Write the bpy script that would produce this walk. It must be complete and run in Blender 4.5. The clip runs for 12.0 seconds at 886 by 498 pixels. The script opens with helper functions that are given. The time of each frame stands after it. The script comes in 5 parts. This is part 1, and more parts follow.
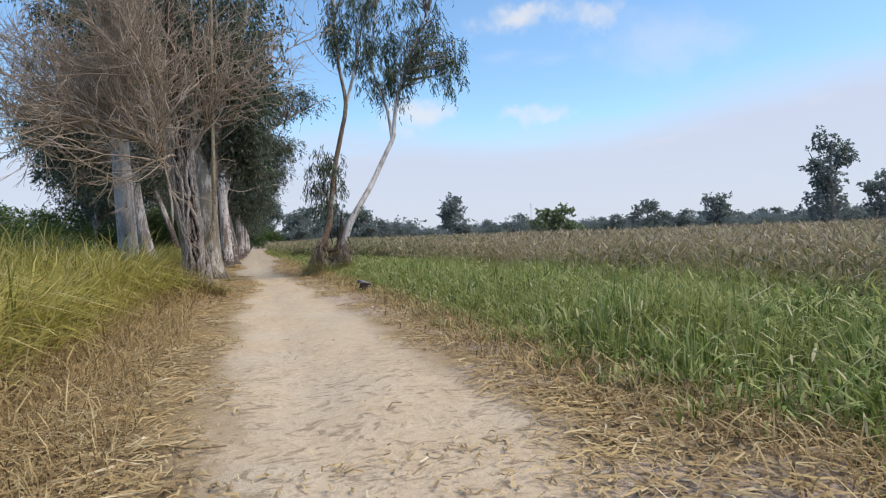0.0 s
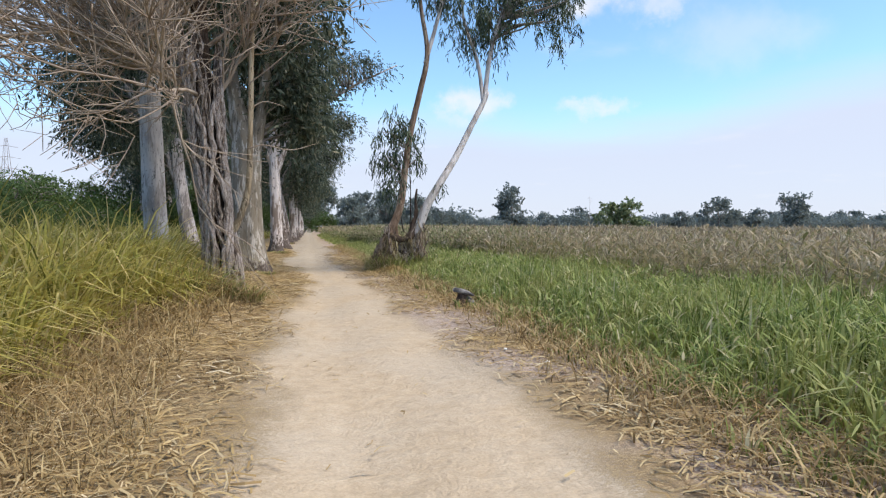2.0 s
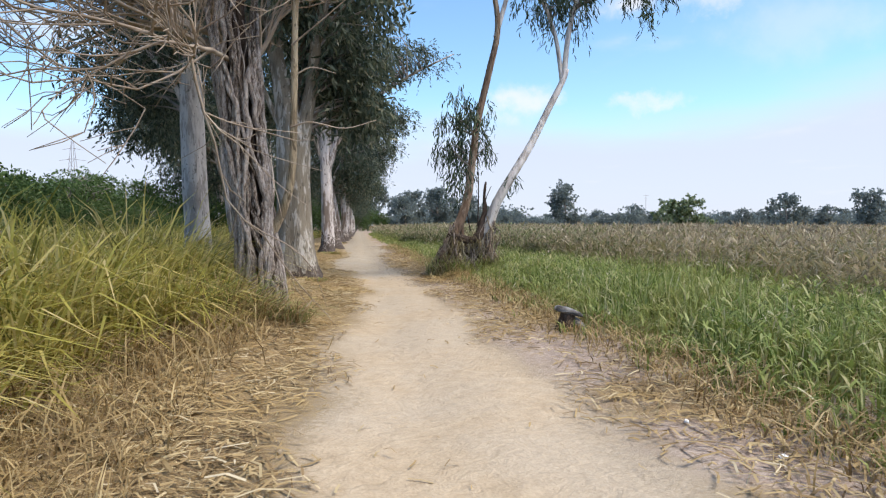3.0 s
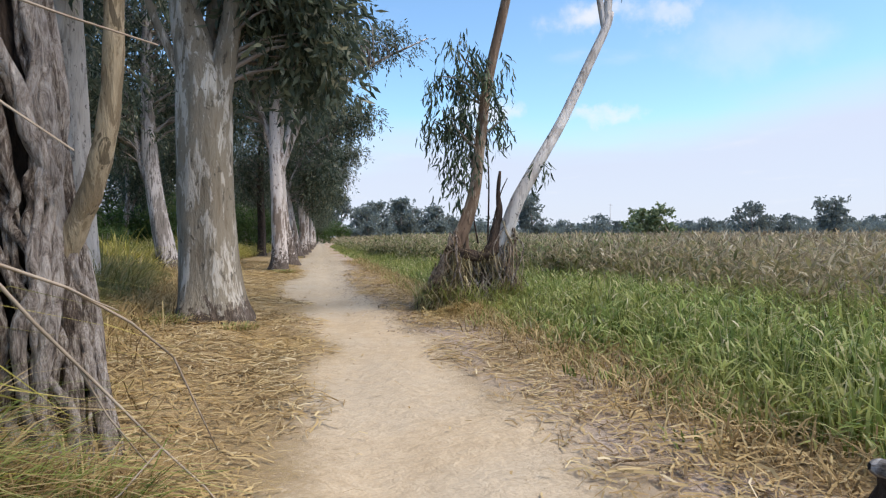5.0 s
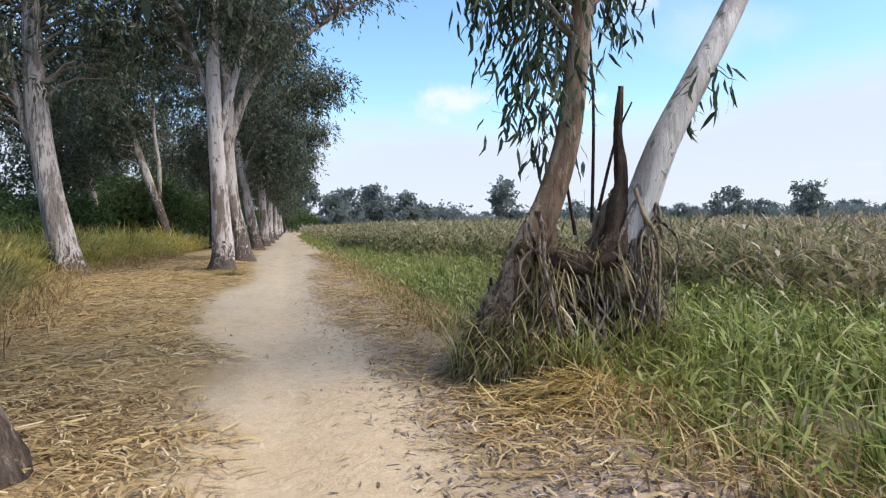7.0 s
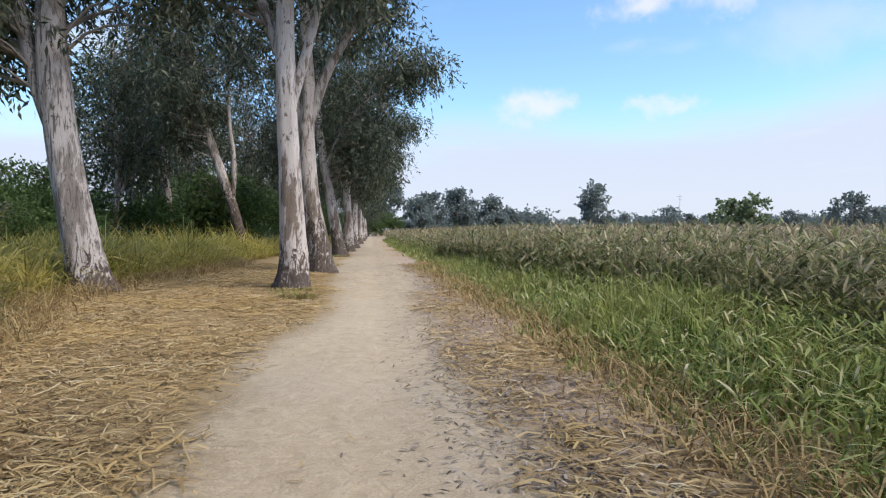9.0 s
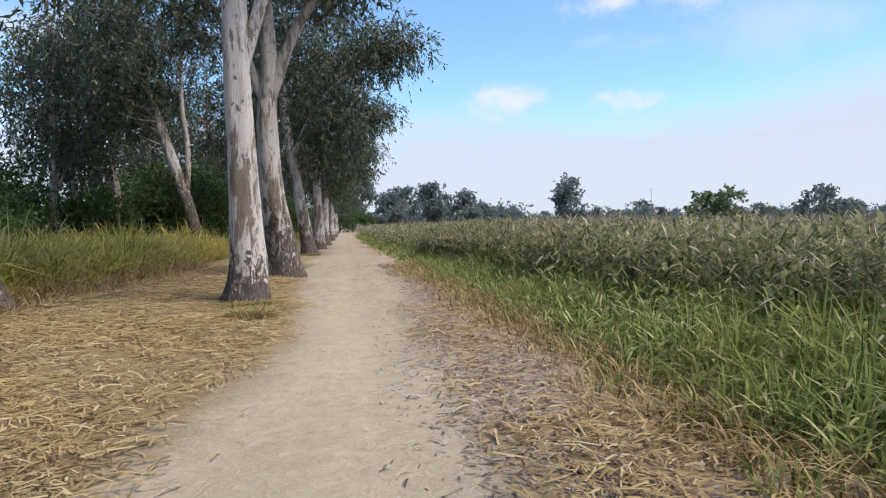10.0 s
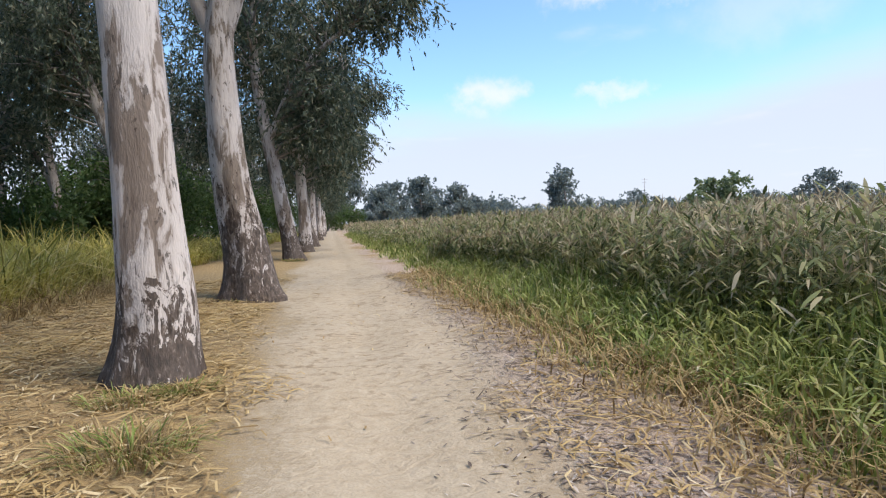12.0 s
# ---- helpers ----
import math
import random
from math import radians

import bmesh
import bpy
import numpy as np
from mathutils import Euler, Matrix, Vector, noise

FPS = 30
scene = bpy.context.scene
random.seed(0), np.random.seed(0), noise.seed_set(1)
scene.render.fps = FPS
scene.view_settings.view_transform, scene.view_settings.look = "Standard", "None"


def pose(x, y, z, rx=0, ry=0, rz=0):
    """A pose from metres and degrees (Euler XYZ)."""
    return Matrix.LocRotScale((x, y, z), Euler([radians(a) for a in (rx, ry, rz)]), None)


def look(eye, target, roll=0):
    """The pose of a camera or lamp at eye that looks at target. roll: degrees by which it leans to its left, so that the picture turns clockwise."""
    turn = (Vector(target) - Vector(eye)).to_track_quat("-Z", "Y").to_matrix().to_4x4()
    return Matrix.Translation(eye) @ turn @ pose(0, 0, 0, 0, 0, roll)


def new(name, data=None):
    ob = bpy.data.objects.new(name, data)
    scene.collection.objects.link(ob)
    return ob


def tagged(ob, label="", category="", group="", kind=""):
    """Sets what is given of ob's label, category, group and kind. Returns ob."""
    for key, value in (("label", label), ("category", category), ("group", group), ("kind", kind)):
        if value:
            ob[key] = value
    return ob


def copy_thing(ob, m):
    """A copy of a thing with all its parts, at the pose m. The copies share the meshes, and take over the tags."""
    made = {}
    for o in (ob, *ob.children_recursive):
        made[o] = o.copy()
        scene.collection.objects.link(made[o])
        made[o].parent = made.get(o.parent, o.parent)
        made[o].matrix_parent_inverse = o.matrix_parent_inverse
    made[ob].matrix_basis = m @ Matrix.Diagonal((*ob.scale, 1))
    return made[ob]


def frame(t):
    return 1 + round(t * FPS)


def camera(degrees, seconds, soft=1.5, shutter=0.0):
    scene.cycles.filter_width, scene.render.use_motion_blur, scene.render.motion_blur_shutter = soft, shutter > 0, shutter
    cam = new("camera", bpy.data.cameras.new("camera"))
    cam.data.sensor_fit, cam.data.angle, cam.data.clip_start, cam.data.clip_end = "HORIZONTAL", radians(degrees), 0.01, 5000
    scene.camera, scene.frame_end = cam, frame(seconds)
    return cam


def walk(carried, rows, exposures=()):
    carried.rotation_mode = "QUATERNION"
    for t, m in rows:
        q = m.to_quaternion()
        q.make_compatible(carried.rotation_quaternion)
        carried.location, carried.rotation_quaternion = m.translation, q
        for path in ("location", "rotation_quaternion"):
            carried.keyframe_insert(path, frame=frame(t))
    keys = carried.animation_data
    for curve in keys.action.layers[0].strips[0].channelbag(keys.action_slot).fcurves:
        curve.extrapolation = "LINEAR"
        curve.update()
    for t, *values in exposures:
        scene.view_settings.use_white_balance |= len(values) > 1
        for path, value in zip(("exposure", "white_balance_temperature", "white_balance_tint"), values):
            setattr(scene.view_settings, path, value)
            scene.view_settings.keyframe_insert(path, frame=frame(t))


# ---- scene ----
cam = camera(70.1, 12.0, soft=1.2)
METRES, EYE, TILT, LEAN, TURN = 31.2, 1.2, 0.0, 0.0, -16.7
ROWS = [
    (0.0, 0.0, 0.0, 0.0, -0.04, -1.07, 2.18),
    (0.5, -0.0106, 0.0375, 0.0005, 5.72, -1.1, 1.37),
    (1.0, -0.0226, 0.0798, 0.0001, 7.2, -1.84, 0.06),
    (1.5, -0.0341, 0.1168, 0.0002, 7.77, -0.88, -0.58),
    (2.0, -0.0445, 0.1551, 0.0003, 4.57, -1.91, -0.16),
    (2.5, -0.0555, 0.191, 0.0003, 5.95, -3.2, 0.52),
    (3.0, -0.0683, 0.225, 0.0004, 9.05, -2.04, -0.01),
    (3.2, -0.0728, 0.2402, 0.0003, 12.4, -2.3, -1.2),
    (4.8, -0.1066, 0.3615, 0.0, 5.2, -1.03, 0.47),
    (5.0, -0.1103, 0.3773, -0.0001, 5.66, -1.03, 0.47),
    (5.5, -0.1183, 0.4192, -0.0, -0.79, -2.42, 1.74),
    (6.0, -0.1287, 0.4599, 0.0001, 5.57, -2.14, 0.69),
    (6.5, -0.1404, 0.5054, -0.0, 7.84, -1.37, 0.46),
    (7.0, -0.1512, 0.5505, -0.0, 2.97, -2.17, 0.94),
    (7.5, -0.1642, 0.5925, -0.0001, 15.08, -1.91, 0.02),
    (7.7, -0.1697, 0.6090, 0.0, 10.0, -1.35, 0.5),
    (9.3, -0.2155, 0.7385, 0.0002, 10.3, -1.9, 0.15),
    (9.5, -0.2212, 0.755, 0.0002, 9.96, -2.6, 1.45),
    (10.0, -0.2349, 0.7977, 0.0003, 7.69, -2.1, 0.67),
    (10.5, -0.2474, 0.8367, 0.0002, 9.17, -2.95, 1.8),
    (11.0, -0.2606, 0.8749, 0.0004, 12.81, -2.08, 0.41),
    (11.5, -0.2758, 0.9185, 0.0002, 14.51, -2.78, 1.44),
    (12.0, -0.2867, 0.9567, 0.0001, 6.58, -2.54, 2.17),
]
walk(cam, [(t, pose(0, 0, EYE, TILT, LEAN, TURN) @ pose(METRES * x, METRES * y, METRES * z, 90 + pitch, roll, yaw)) for t, x, y, z, yaw, pitch, roll in ROWS],
     exposures=[(0.0, 0.73), (1.0, 0.80), (2.0, 0.92), (3.0, 0.98), (5.0, 0.92), (5.5, 0.98), (7.5, 1.02), (10.0, 0.86), (12.0, 1.0)])


# ---------------------------------------------------------------- light
SUN_AZ, SUN_EL = 120.0, 56.0          # degrees clockwise from +y, and above the horizon
world = bpy.data.worlds.new("sky")
scene.world = world
world.use_nodes = True


def build_sky():
    nt = world.node_tree
    nt.nodes.clear()
    N, L = nt.nodes.new, nt.links.new
    out, bg = N("ShaderNodeOutputWorld"), N("ShaderNodeBackground")
    sky = N("ShaderNodeTexSky")
    sky.sky_type, sky.sun_disc = "NISHITA", False
    sky.sun_elevation, sky.sun_rotation = radians(SUN_EL), radians(SUN_AZ)
    sky.air_density, sky.dust_density, sky.ozone_density = 1.0, 0.3, 1.2
    co = N("ShaderNodeTexCoord")
    sep = N("ShaderNodeSeparateXYZ")
    L(co.outputs["Generated"], sep.inputs[0])
    # cloud layer: direction projected on a flat deck
    zz = N("ShaderNodeMath"); zz.operation = "MAXIMUM"; zz.inputs[1].default_value = 0.02
    L(sep.outputs["Z"], zz.inputs[0])
    za = N("ShaderNodeMath"); za.operation = "ADD"; za.inputs[1].default_value = 0.10
    L(zz.outputs[0], za.inputs[0])
    comb = N("ShaderNodeCombineXYZ")
    for k in "XY":
        d = N("ShaderNodeMath"); d.operation = "DIVIDE"
        L(sep.outputs[k], d.inputs[0]); L(za.outputs[0], d.inputs[1]); L(d.outputs[0], comb.inputs[k])
    n1 = N("ShaderNodeTexNoise")
    n1.inputs["Scale"].default_value, n1.inputs["Detail"].default_value = 1.3, 6
    n1.inputs["Roughness"].default_value = 0.5
    L(comb.outputs[0], n1.inputs["Vector"])
    r1 = N("ShaderNodeMapRange"); r1.interpolation_type = "SMOOTHSTEP"
    r1.inputs["From Min"].default_value, r1.inputs["From Max"].default_value = 0.60, 0.84
    r1.inputs["To Max"].default_value = 0.5
    L(n1.outputs["Fac"], r1.inputs["Value"])
    # thick milky veil low over the horizon, with a soft ragged top
    n2 = N("ShaderNodeTexNoise")
    n2.inputs["Scale"].default_value, n2.inputs["Detail"].default_value = 3.0, 4
    mp = N("ShaderNodeMapping"); mp.inputs["Scale"].default_value = (1, 1, 5)
    L(co.outputs["Generated"], mp.inputs[0]); L(mp.outputs[0], n2.inputs["Vector"])
    t1 = N("ShaderNodeMath"); t1.operation = "MULTIPLY_ADD"
    t1.inputs[1].default_value, t1.inputs[2].default_value = 0.10, -0.05
    L(n2.outputs["Fac"], t1.inputs[0])
    t2 = N("ShaderNodeMath"); t2.operation = "ADD"
    L(sep.outputs["Z"], t2.inputs[0]); L(t1.outputs[0], t2.inputs[1])
    r2 = N("ShaderNodeMapRange"); r2.interpolation_type = "SMOOTHSTEP"
    r2.inputs["From Min"].default_value, r2.inputs["From Max"].default_value = 0.19, 0.10
    r2.inputs["To Min"].default_value, r2.inputs["To Max"].default_value = 0.0, 0.90
    # the veil stands higher towards the east
    east = N("ShaderNodeMapRange"); east.interpolation_type = "SMOOTHSTEP"
    for key, v in zip(("From Min", "From Max", "To Min", "To Max"), (0.42, 0.75, 0.0, -0.055)):
        east.inputs[key].default_value = v
    L(sep.outputs["X"], east.inputs["Value"])
    t3 = N("ShaderNodeMath"); t3.operation = "ADD"
    L(t2.outputs[0], t3.inputs[0]); L(east.outputs[0], t3.inputs[1]); L(t3.outputs[0], r2.inputs["Value"])
    mix = N("ShaderNodeMix"); mix.data_type = "RGBA"
    mix.inputs["B"].default_value = (3.25, 3.45, 4.2, 1)
    L(r2.outputs[0], mix.inputs["Factor"])
    deep = N("ShaderNodeMix"); deep.data_type, deep.blend_type = "RGBA", "MULTIPLY"
    deep.inputs["Factor"].default_value = 1.0
    deep.inputs["B"].default_value = (0.84, 1.0, 1.08, 1)
    L(sky.outputs[0], deep.inputs["A"]); L(deep.outputs["Result"], mix.inputs["A"])
    wisp = N("ShaderNodeMix"); wisp.data_type = "RGBA"
    wisp.inputs["B"].default_value = (4.3, 4.3, 4.4, 1)
    # small fair-weather clouds: azimuth, sine of elevation, half width, half height, cover
    n3 = N("ShaderNodeTexNoise")
    n3.inputs["Scale"].default_value, n3.inputs["Detail"].default_value, n3.inputs["Roughness"].default_value = 13.0, 7, 0.62
    L(co.outputs["Generated"], n3.inputs["Vector"])
    wob = N("ShaderNodeVectorMath"); wob.operation = "MULTIPLY_ADD"
    wob.inputs[1].default_value = (0.20, 0.20, 0.085)
    L(n3.outputs["Color"], wob.inputs[0]); L(co.outputs["Generated"], wob.inputs[2])
    cover = r1.outputs[0]
    for az, z0, w, h, amount in ((14.6, 0.190, 0.050, 0.026, 0.75), (24.4, 0.317, 0.07, 0.022, 0.8), (30.5, 0.31, 0.06, 0.018, 0.55),
                                 (26.1, 0.182, 0.055, 0.013, 0.6), (36.5, 0.265, 0.10, 0.05, 0.3), (55.0, 0.36, 0.10, 0.03, 0.7), (-24.0, 0.26, 0.1, 0.03, 0.5)):
        a = radians(az)
        # distance from the cloud's middle, along the horizon and upwards
        away = N("ShaderNodeVectorMath"); away.operation = "SUBTRACT"
        away.inputs[1].default_value = (math.sin(a) * math.sqrt(1 - z0 * z0) + 0.10, math.cos(a) * math.sqrt(1 - z0 * z0) + 0.10, z0 + 0.0425)
        L(wob.outputs[0], away.inputs[0])
        uv = N("ShaderNodeVectorMath"); uv.operation = "MULTIPLY"
        uv.inputs[1].default_value = (1 / w, 1 / w, 1 / h)
        L(away.outputs[0], uv.inputs[0])
        size = N("ShaderNodeVectorMath"); size.operation = "LENGTH"
        L(uv.outputs[0], size.inputs[0])
        soft = N("ShaderNodeMapRange"); soft.interpolation_type = "SMOOTHSTEP"
        for key, v in zip(("From Min", "From Max", "To Min", "To Max"), (1.25, 0.1, 0.0, amount)):
            soft.inputs[key].default_value = v
        L(size.outputs["Value"], soft.inputs["Value"])
        both = N("ShaderNodeMath"); both.operation = "MAXIMUM"
        L(cover, both.inputs[0]); L(soft.outputs[0], both.inputs[1])
        cover = both.outputs[0]
    L(cover, wisp.inputs["Factor"]); L(mix.outputs["Result"], wisp.inputs["A"]); L(wisp.outputs["Result"], bg.inputs["Color"])
    bg.inputs["Strength"].default_value = 0.118
    L(bg.outputs[0], out.inputs["Surface"])


build_sky()
sun = new("sun", bpy.data.lights.new("sun", "SUN"))
sun.data.energy, sun.data.angle, sun.data.color = 2.5, radians(38.0), (1.0, 0.90, 0.76)
_a, _e = radians(SUN_AZ), radians(SUN_EL)
sun.matrix_world = look((0, 0, 0), (-math.sin(_a) * math.cos(_e), -math.cos(_a) * math.cos(_e), -math.sin(_e)))


# ---------------------------------------------------------------- materials
def material(name, rough=0.9):
    m = bpy.data.materials.new(name)
    m.use_nodes = True
    nt = m.node_tree
    b = nt.nodes["Principled BSDF"]
    b.inputs["Roughness"].default_value = rough
    b.inputs["Specular IOR Level"].default_value = 0.25
    return m, nt, b


def ramp(nt, fac, stops):
    r = nt.nodes.new("ShaderNodeValToRGB")
    e = r.color_ramp.elements
    while len(e) < len(stops):
        e.new(0.5)
    for k, (p, c) in zip(e, stops):
        k.position, k.color = p, (*c, 1)
    nt.links.new(fac, r.inputs["Fac"])
    return r.outputs["Color"]


def noise_fac(nt, scale, detail=4, stretch=(1, 1, 1), rough=0.55, distort=0.0):
    co = nt.nodes.new("ShaderNodeTexCoord")
    mp = nt.nodes.new("ShaderNodeMapping")
    mp.inputs["Scale"].default_value = stretch
    n = nt.nodes.new("ShaderNodeTexNoise")
    n.inputs["Scale"].default_value, n.inputs["Detail"].default_value = scale, detail
    n.inputs["Roughness"].default_value, n.inputs["Distortion"].default_value = rough, distort
    nt.links.new(co.outputs["Object"], mp.inputs[0])
    nt.links.new(mp.outputs[0], n.inputs["Vector"])
    return n.outputs["Fac"]


def blend(nt, fac, a, b, mode="MIX"):
    m = nt.nodes.new("ShaderNodeMix")
    m.data_type, m.blend_type = "RGBA", mode
    for sock, v in (("Factor", fac), ("A", a), ("B", b)):
        if isinstance(v, (int, float)):
            m.inputs[sock].default_value = v
        elif isinstance(v, tuple):
            m.inputs[sock].default_value = (*v, 1)
        else:
            nt.links.new(v, m.inputs[sock])
    return m.outputs["Result"]


def maprange(nt, v, a, b, c=0.0, d=1.0):
    r = nt.nodes.new("ShaderNodeMapRange")
    r.interpolation_type = "SMOOTHSTEP"
    for k, x in zip(("From Min", "From Max", "To Min", "To Max"), (a, b, c, d)):
        r.inputs[k].default_value = x
    nt.links.new(v, r.inputs["Value"])
    return r.outputs[0]


def arith(nt, op, a, b):
    m = nt.nodes.new("ShaderNodeMath")
    m.operation = op
    for i, v in enumerate((a, b)):
        if isinstance(v, (int, float)):
            m.inputs[i].default_value = v
        else:
            nt.links.new(v, m.inputs[i])
    return m.outputs[0]


def bump(nt, b, height, strength=0.5, distance=0.02):
    n = nt.nodes.new("ShaderNodeBump")
    n.inputs["Strength"].default_value, n.inputs["Distance"].default_value = strength, distance
    nt.links.new(height, n.inputs["Height"])
    nt.links.new(n.outputs[0], b.inputs["Normal"])


def leaf_material(name, stops, thin=0.35, rough=0.55, patch=None):
    """Leaves or blades: a colour for each piece, and light that comes through."""
    m, nt, b = material(name, rough)
    g = nt.nodes.new("ShaderNodeNewGeometry")
    col = ramp(nt, g.outputs["Random Per Island"], stops)
    if patch:
        scale, tint, amount = patch
        f = maprange(nt, noise_fac(nt, scale, 3), 0.42, 0.62, 0.0, amount)
        col = blend(nt, f, col, tint)
    nt.links.new(col, b.inputs["Base Color"])
    tr = nt.nodes.new("ShaderNodeBsdfTranslucent")
    nt.links.new(col, tr.inputs["Color"])
    mx = nt.nodes.new("ShaderNodeMixShader")
    mx.inputs[0].default_value = thin
    nt.links.new(b.outputs[0], mx.inputs[1])
    nt.links.new(tr.outputs[0], mx.inputs[2])
    nt.links.new(mx.outputs[0], nt.nodes["Material Output"].inputs["Surface"])
    return m


def bark_material(name, pale, mid, dark, base_dark=0.75, ragged=0.5, cover=0.52, size=1.0, fissure=0.42):
    """Smooth gum bark: pale patches, shed strips, and a dark rough stocking at the foot. cover: the noise level above which it is pale."""
    m, nt, b = material(name, 0.9)
    patches = noise_fac(nt, 4.0 * size, 7, (1.7, 1.7, 0.42), 0.66, 0.5)
    broad = noise_fac(nt, 1.3 * size, 3, (1.5, 1.5, 0.5), 0.5)
    f = arith(nt, "ADD", arith(nt, "MULTIPLY", patches, 0.6), arith(nt, "MULTIPLY", broad, 0.4))
    half = tuple(0.5 * (p + q) for p, q in zip(pale, mid))
    col = ramp(nt, f, [(cover - 0.13, dark), (cover - 0.10, tuple(0.5 * (p + q) for p, q in zip(dark, mid))), (cover - 0.045, mid), (cover, tuple(0.88 * c for c in mid)), (cover + 0.012, half), (cover + 0.045, pale), (cover + 0.16, tuple(min(1, 1.13 * p) for p in pale))])
    streak = maprange(nt, noise_fac(nt, 11.0, 5, (2.0, 2.0, 0.16), 0.6, 0.5), 0.59 - 0.06 * (fissure > 0.5), 0.64 - 0.05 * (fissure > 0.5), 0.0, fissure)
    col = blend(nt, streak, col, tuple(0.55 * c for c in mid))
    fleck = maprange(nt, noise_fac(nt, 10.0, 5, (1.2, 1.2, 0.5), 0.66, 0.5), 0.605, 0.63, 0.0, 0.8)
    col = blend(nt, fleck, col, tuple(0.33 * c for c in mid))
    wash = ramp(nt, noise_fac(nt, 0.8, 2), [(0.35, (0.78, 0.76, 0.74)), (0.65, (1.0, 1.0, 1.0))])
    col = blend(nt, 1.0, col, wash, "MULTIPLY")
    co = nt.nodes.new("ShaderNodeTexCoord")
    sep = nt.nodes.new("ShaderNodeSeparateXYZ")
    nt.links.new(co.outputs["Object"], sep.inputs[0])
    edge = arith(nt, "ADD", sep.outputs["Z"], arith(nt, "MULTIPLY", noise_fac(nt, 5.0, 7, (1.5, 1.5, 0.6), 0.74, 1.2), -8.5 * ragged))
    foot = maprange(nt, edge, base_dark - 4.25 * ragged + 0.06, base_dark - 4.25 * ragged - 0.06, 0.0, 0.93)
    scab = ramp(nt, noise_fac(nt, 20.0, 6, (1, 1, 0.4), 0.7, 0.4), [(0.34, (0.026, 0.019, 0.015)), (0.46, (0.052, 0.036, 0.028)), (0.54, (0.085, 0.060, 0.046)), (0.60, (0.13, 0.097, 0.079)), (0.66, (0.33, 0.28, 0.25))])
    col = blend(nt, foot, col, scab)
    nt.links.new(col, b.inputs["Base Color"])
    h = arith(nt, "ADD", arith(nt, "MULTIPLY", f, 1.6), arith(nt, "MULTIPLY", noise_fac(nt, 26, 5, (1, 1, 0.25), 0.65), 0.6))
    bump(nt, b, h, 0.8, 0.035)
    return m


M_BARK = bark_material("gum_bark", (0.61, 0.545, 0.515), (0.27, 0.215, 0.18), (0.115, 0.084, 0.067), 0.62, 0.6, 0.44)
M_BARK_GREY = bark_material("grey_gum_bark", (0.53, 0.485, 0.43), (0.285, 0.245, 0.19), (0.21, 0.172, 0.128), 0.16, 0.2, 0.53, 1.7)
M_BARK_WHITE = bark_material("white_gum_bark", (0.70, 0.645, 0.61), (0.52, 0.465, 0.435), (0.33, 0.285, 0.255), 0.1, 0.1, 0.45)
M_BARK_BROWN = bark_material("peeling_brown_bark", (0.40, 0.31, 0.235), (0.245, 0.165, 0.115), (0.10, 0.066, 0.046), 0.5, 0.5, 0.50, 1.6)
M_BARK_DARK = bark_material("rough_dark_bark", (0.16, 0.12, 0.095), (0.085, 0.062, 0.05), (0.04, 0.03, 0.025), 1.5, 0.8, 0.58, 1.4)
M_BARK_HALF = bark_material("half_peeled_bark", (0.54, 0.48, 0.45), (0.25, 0.20, 0.165), (0.11, 0.08, 0.064), 1.35, 1.1, 0.46)
M_BARK_STREAK = bark_material("fissured_pale_bark", (0.52, 0.47, 0.455), (0.30, 0.265, 0.245), (0.085, 0.066, 0.055), 0.6, 0.45, 0.46, 1.0, 1.0)
M_BARK_STOCKING = bark_material("dark_stockinged_bark", (0.46, 0.41, 0.38), (0.22, 0.18, 0.15), (0.10, 0.08, 0.065), 3.0, 0.8, 0.47)
M_BARK_PALE = bark_material("pale_grey_bark", (0.56, 0.515, 0.48), (0.40, 0.36, 0.33), (0.22, 0.185, 0.16), 0.2, 0.2, 0.45)
M_BARK_STAKE = bark_material("tan_bark", (0.40, 0.32, 0.215), (0.25, 0.19, 0.12), (0.12, 0.088, 0.055), 0.05, 0.1, 0.48, 2.0)


def root_material(name, tones):
    m, nt, b = material(name, 0.95)
    n = noise_fac(nt, 17.0, 7, (1.6, 1.6, 0.45), 0.76, 0.9)
    nt.links.new(ramp(nt, n, tones), b.inputs["Base Color"])
    bump(nt, b, noise_fac(nt, 38, 6, (1, 1, 0.3), 0.75, 0.6), 1.0, 0.05)
    return m


def twig_material(name, lo, hi):
    m, nt, b = material(name, 0.9)
    nt.links.new(ramp(nt, noise_fac(nt, 3.0, 4), [(0.3, lo), (0.7, hi)]), b.inputs["Base Color"])
    return m


M_ROOT = root_material("aerial_root_bark", [(0.36, (0.035, 0.025, 0.02)), (0.46, (0.12, 0.088, 0.07)), (0.54, (0.30, 0.245, 0.205)), (0.62, (0.52, 0.455, 0.405))])
M_ROOT_PALE = root_material("pale_aerial_root", [(0.36, (0.09, 0.066, 0.055)), (0.45, (0.27, 0.22, 0.19)), (0.55, (0.46, 0.395, 0.355)), (0.66, (0.62, 0.555, 0.51))])
# dark bark tone that also carries the shade of gaps and hollows
M_ROOT_DARK = root_material("dark_bark_with_shade", [(0.3, (0.03, 0.022, 0.018)), (0.5, (0.075, 0.052, 0.04)), (0.7, (0.15, 0.11, 0.085))])
M_TWIG = twig_material("bare_twigs", (0.22, 0.165, 0.12), (0.42, 0.34, 0.265))
M_LIMB = twig_material("limb_bark", (0.16, 0.13, 0.11), (0.38, 0.34, 0.31))
M_LEAF = leaf_material("gum_leaves", [(0, (0.045, 0.062, 0.042)), (0.5, (0.092, 0.116, 0.078)), (0.85, (0.16, 0.18, 0.12)), (1, (0.28, 0.26, 0.17))], 0.45, 0.38)
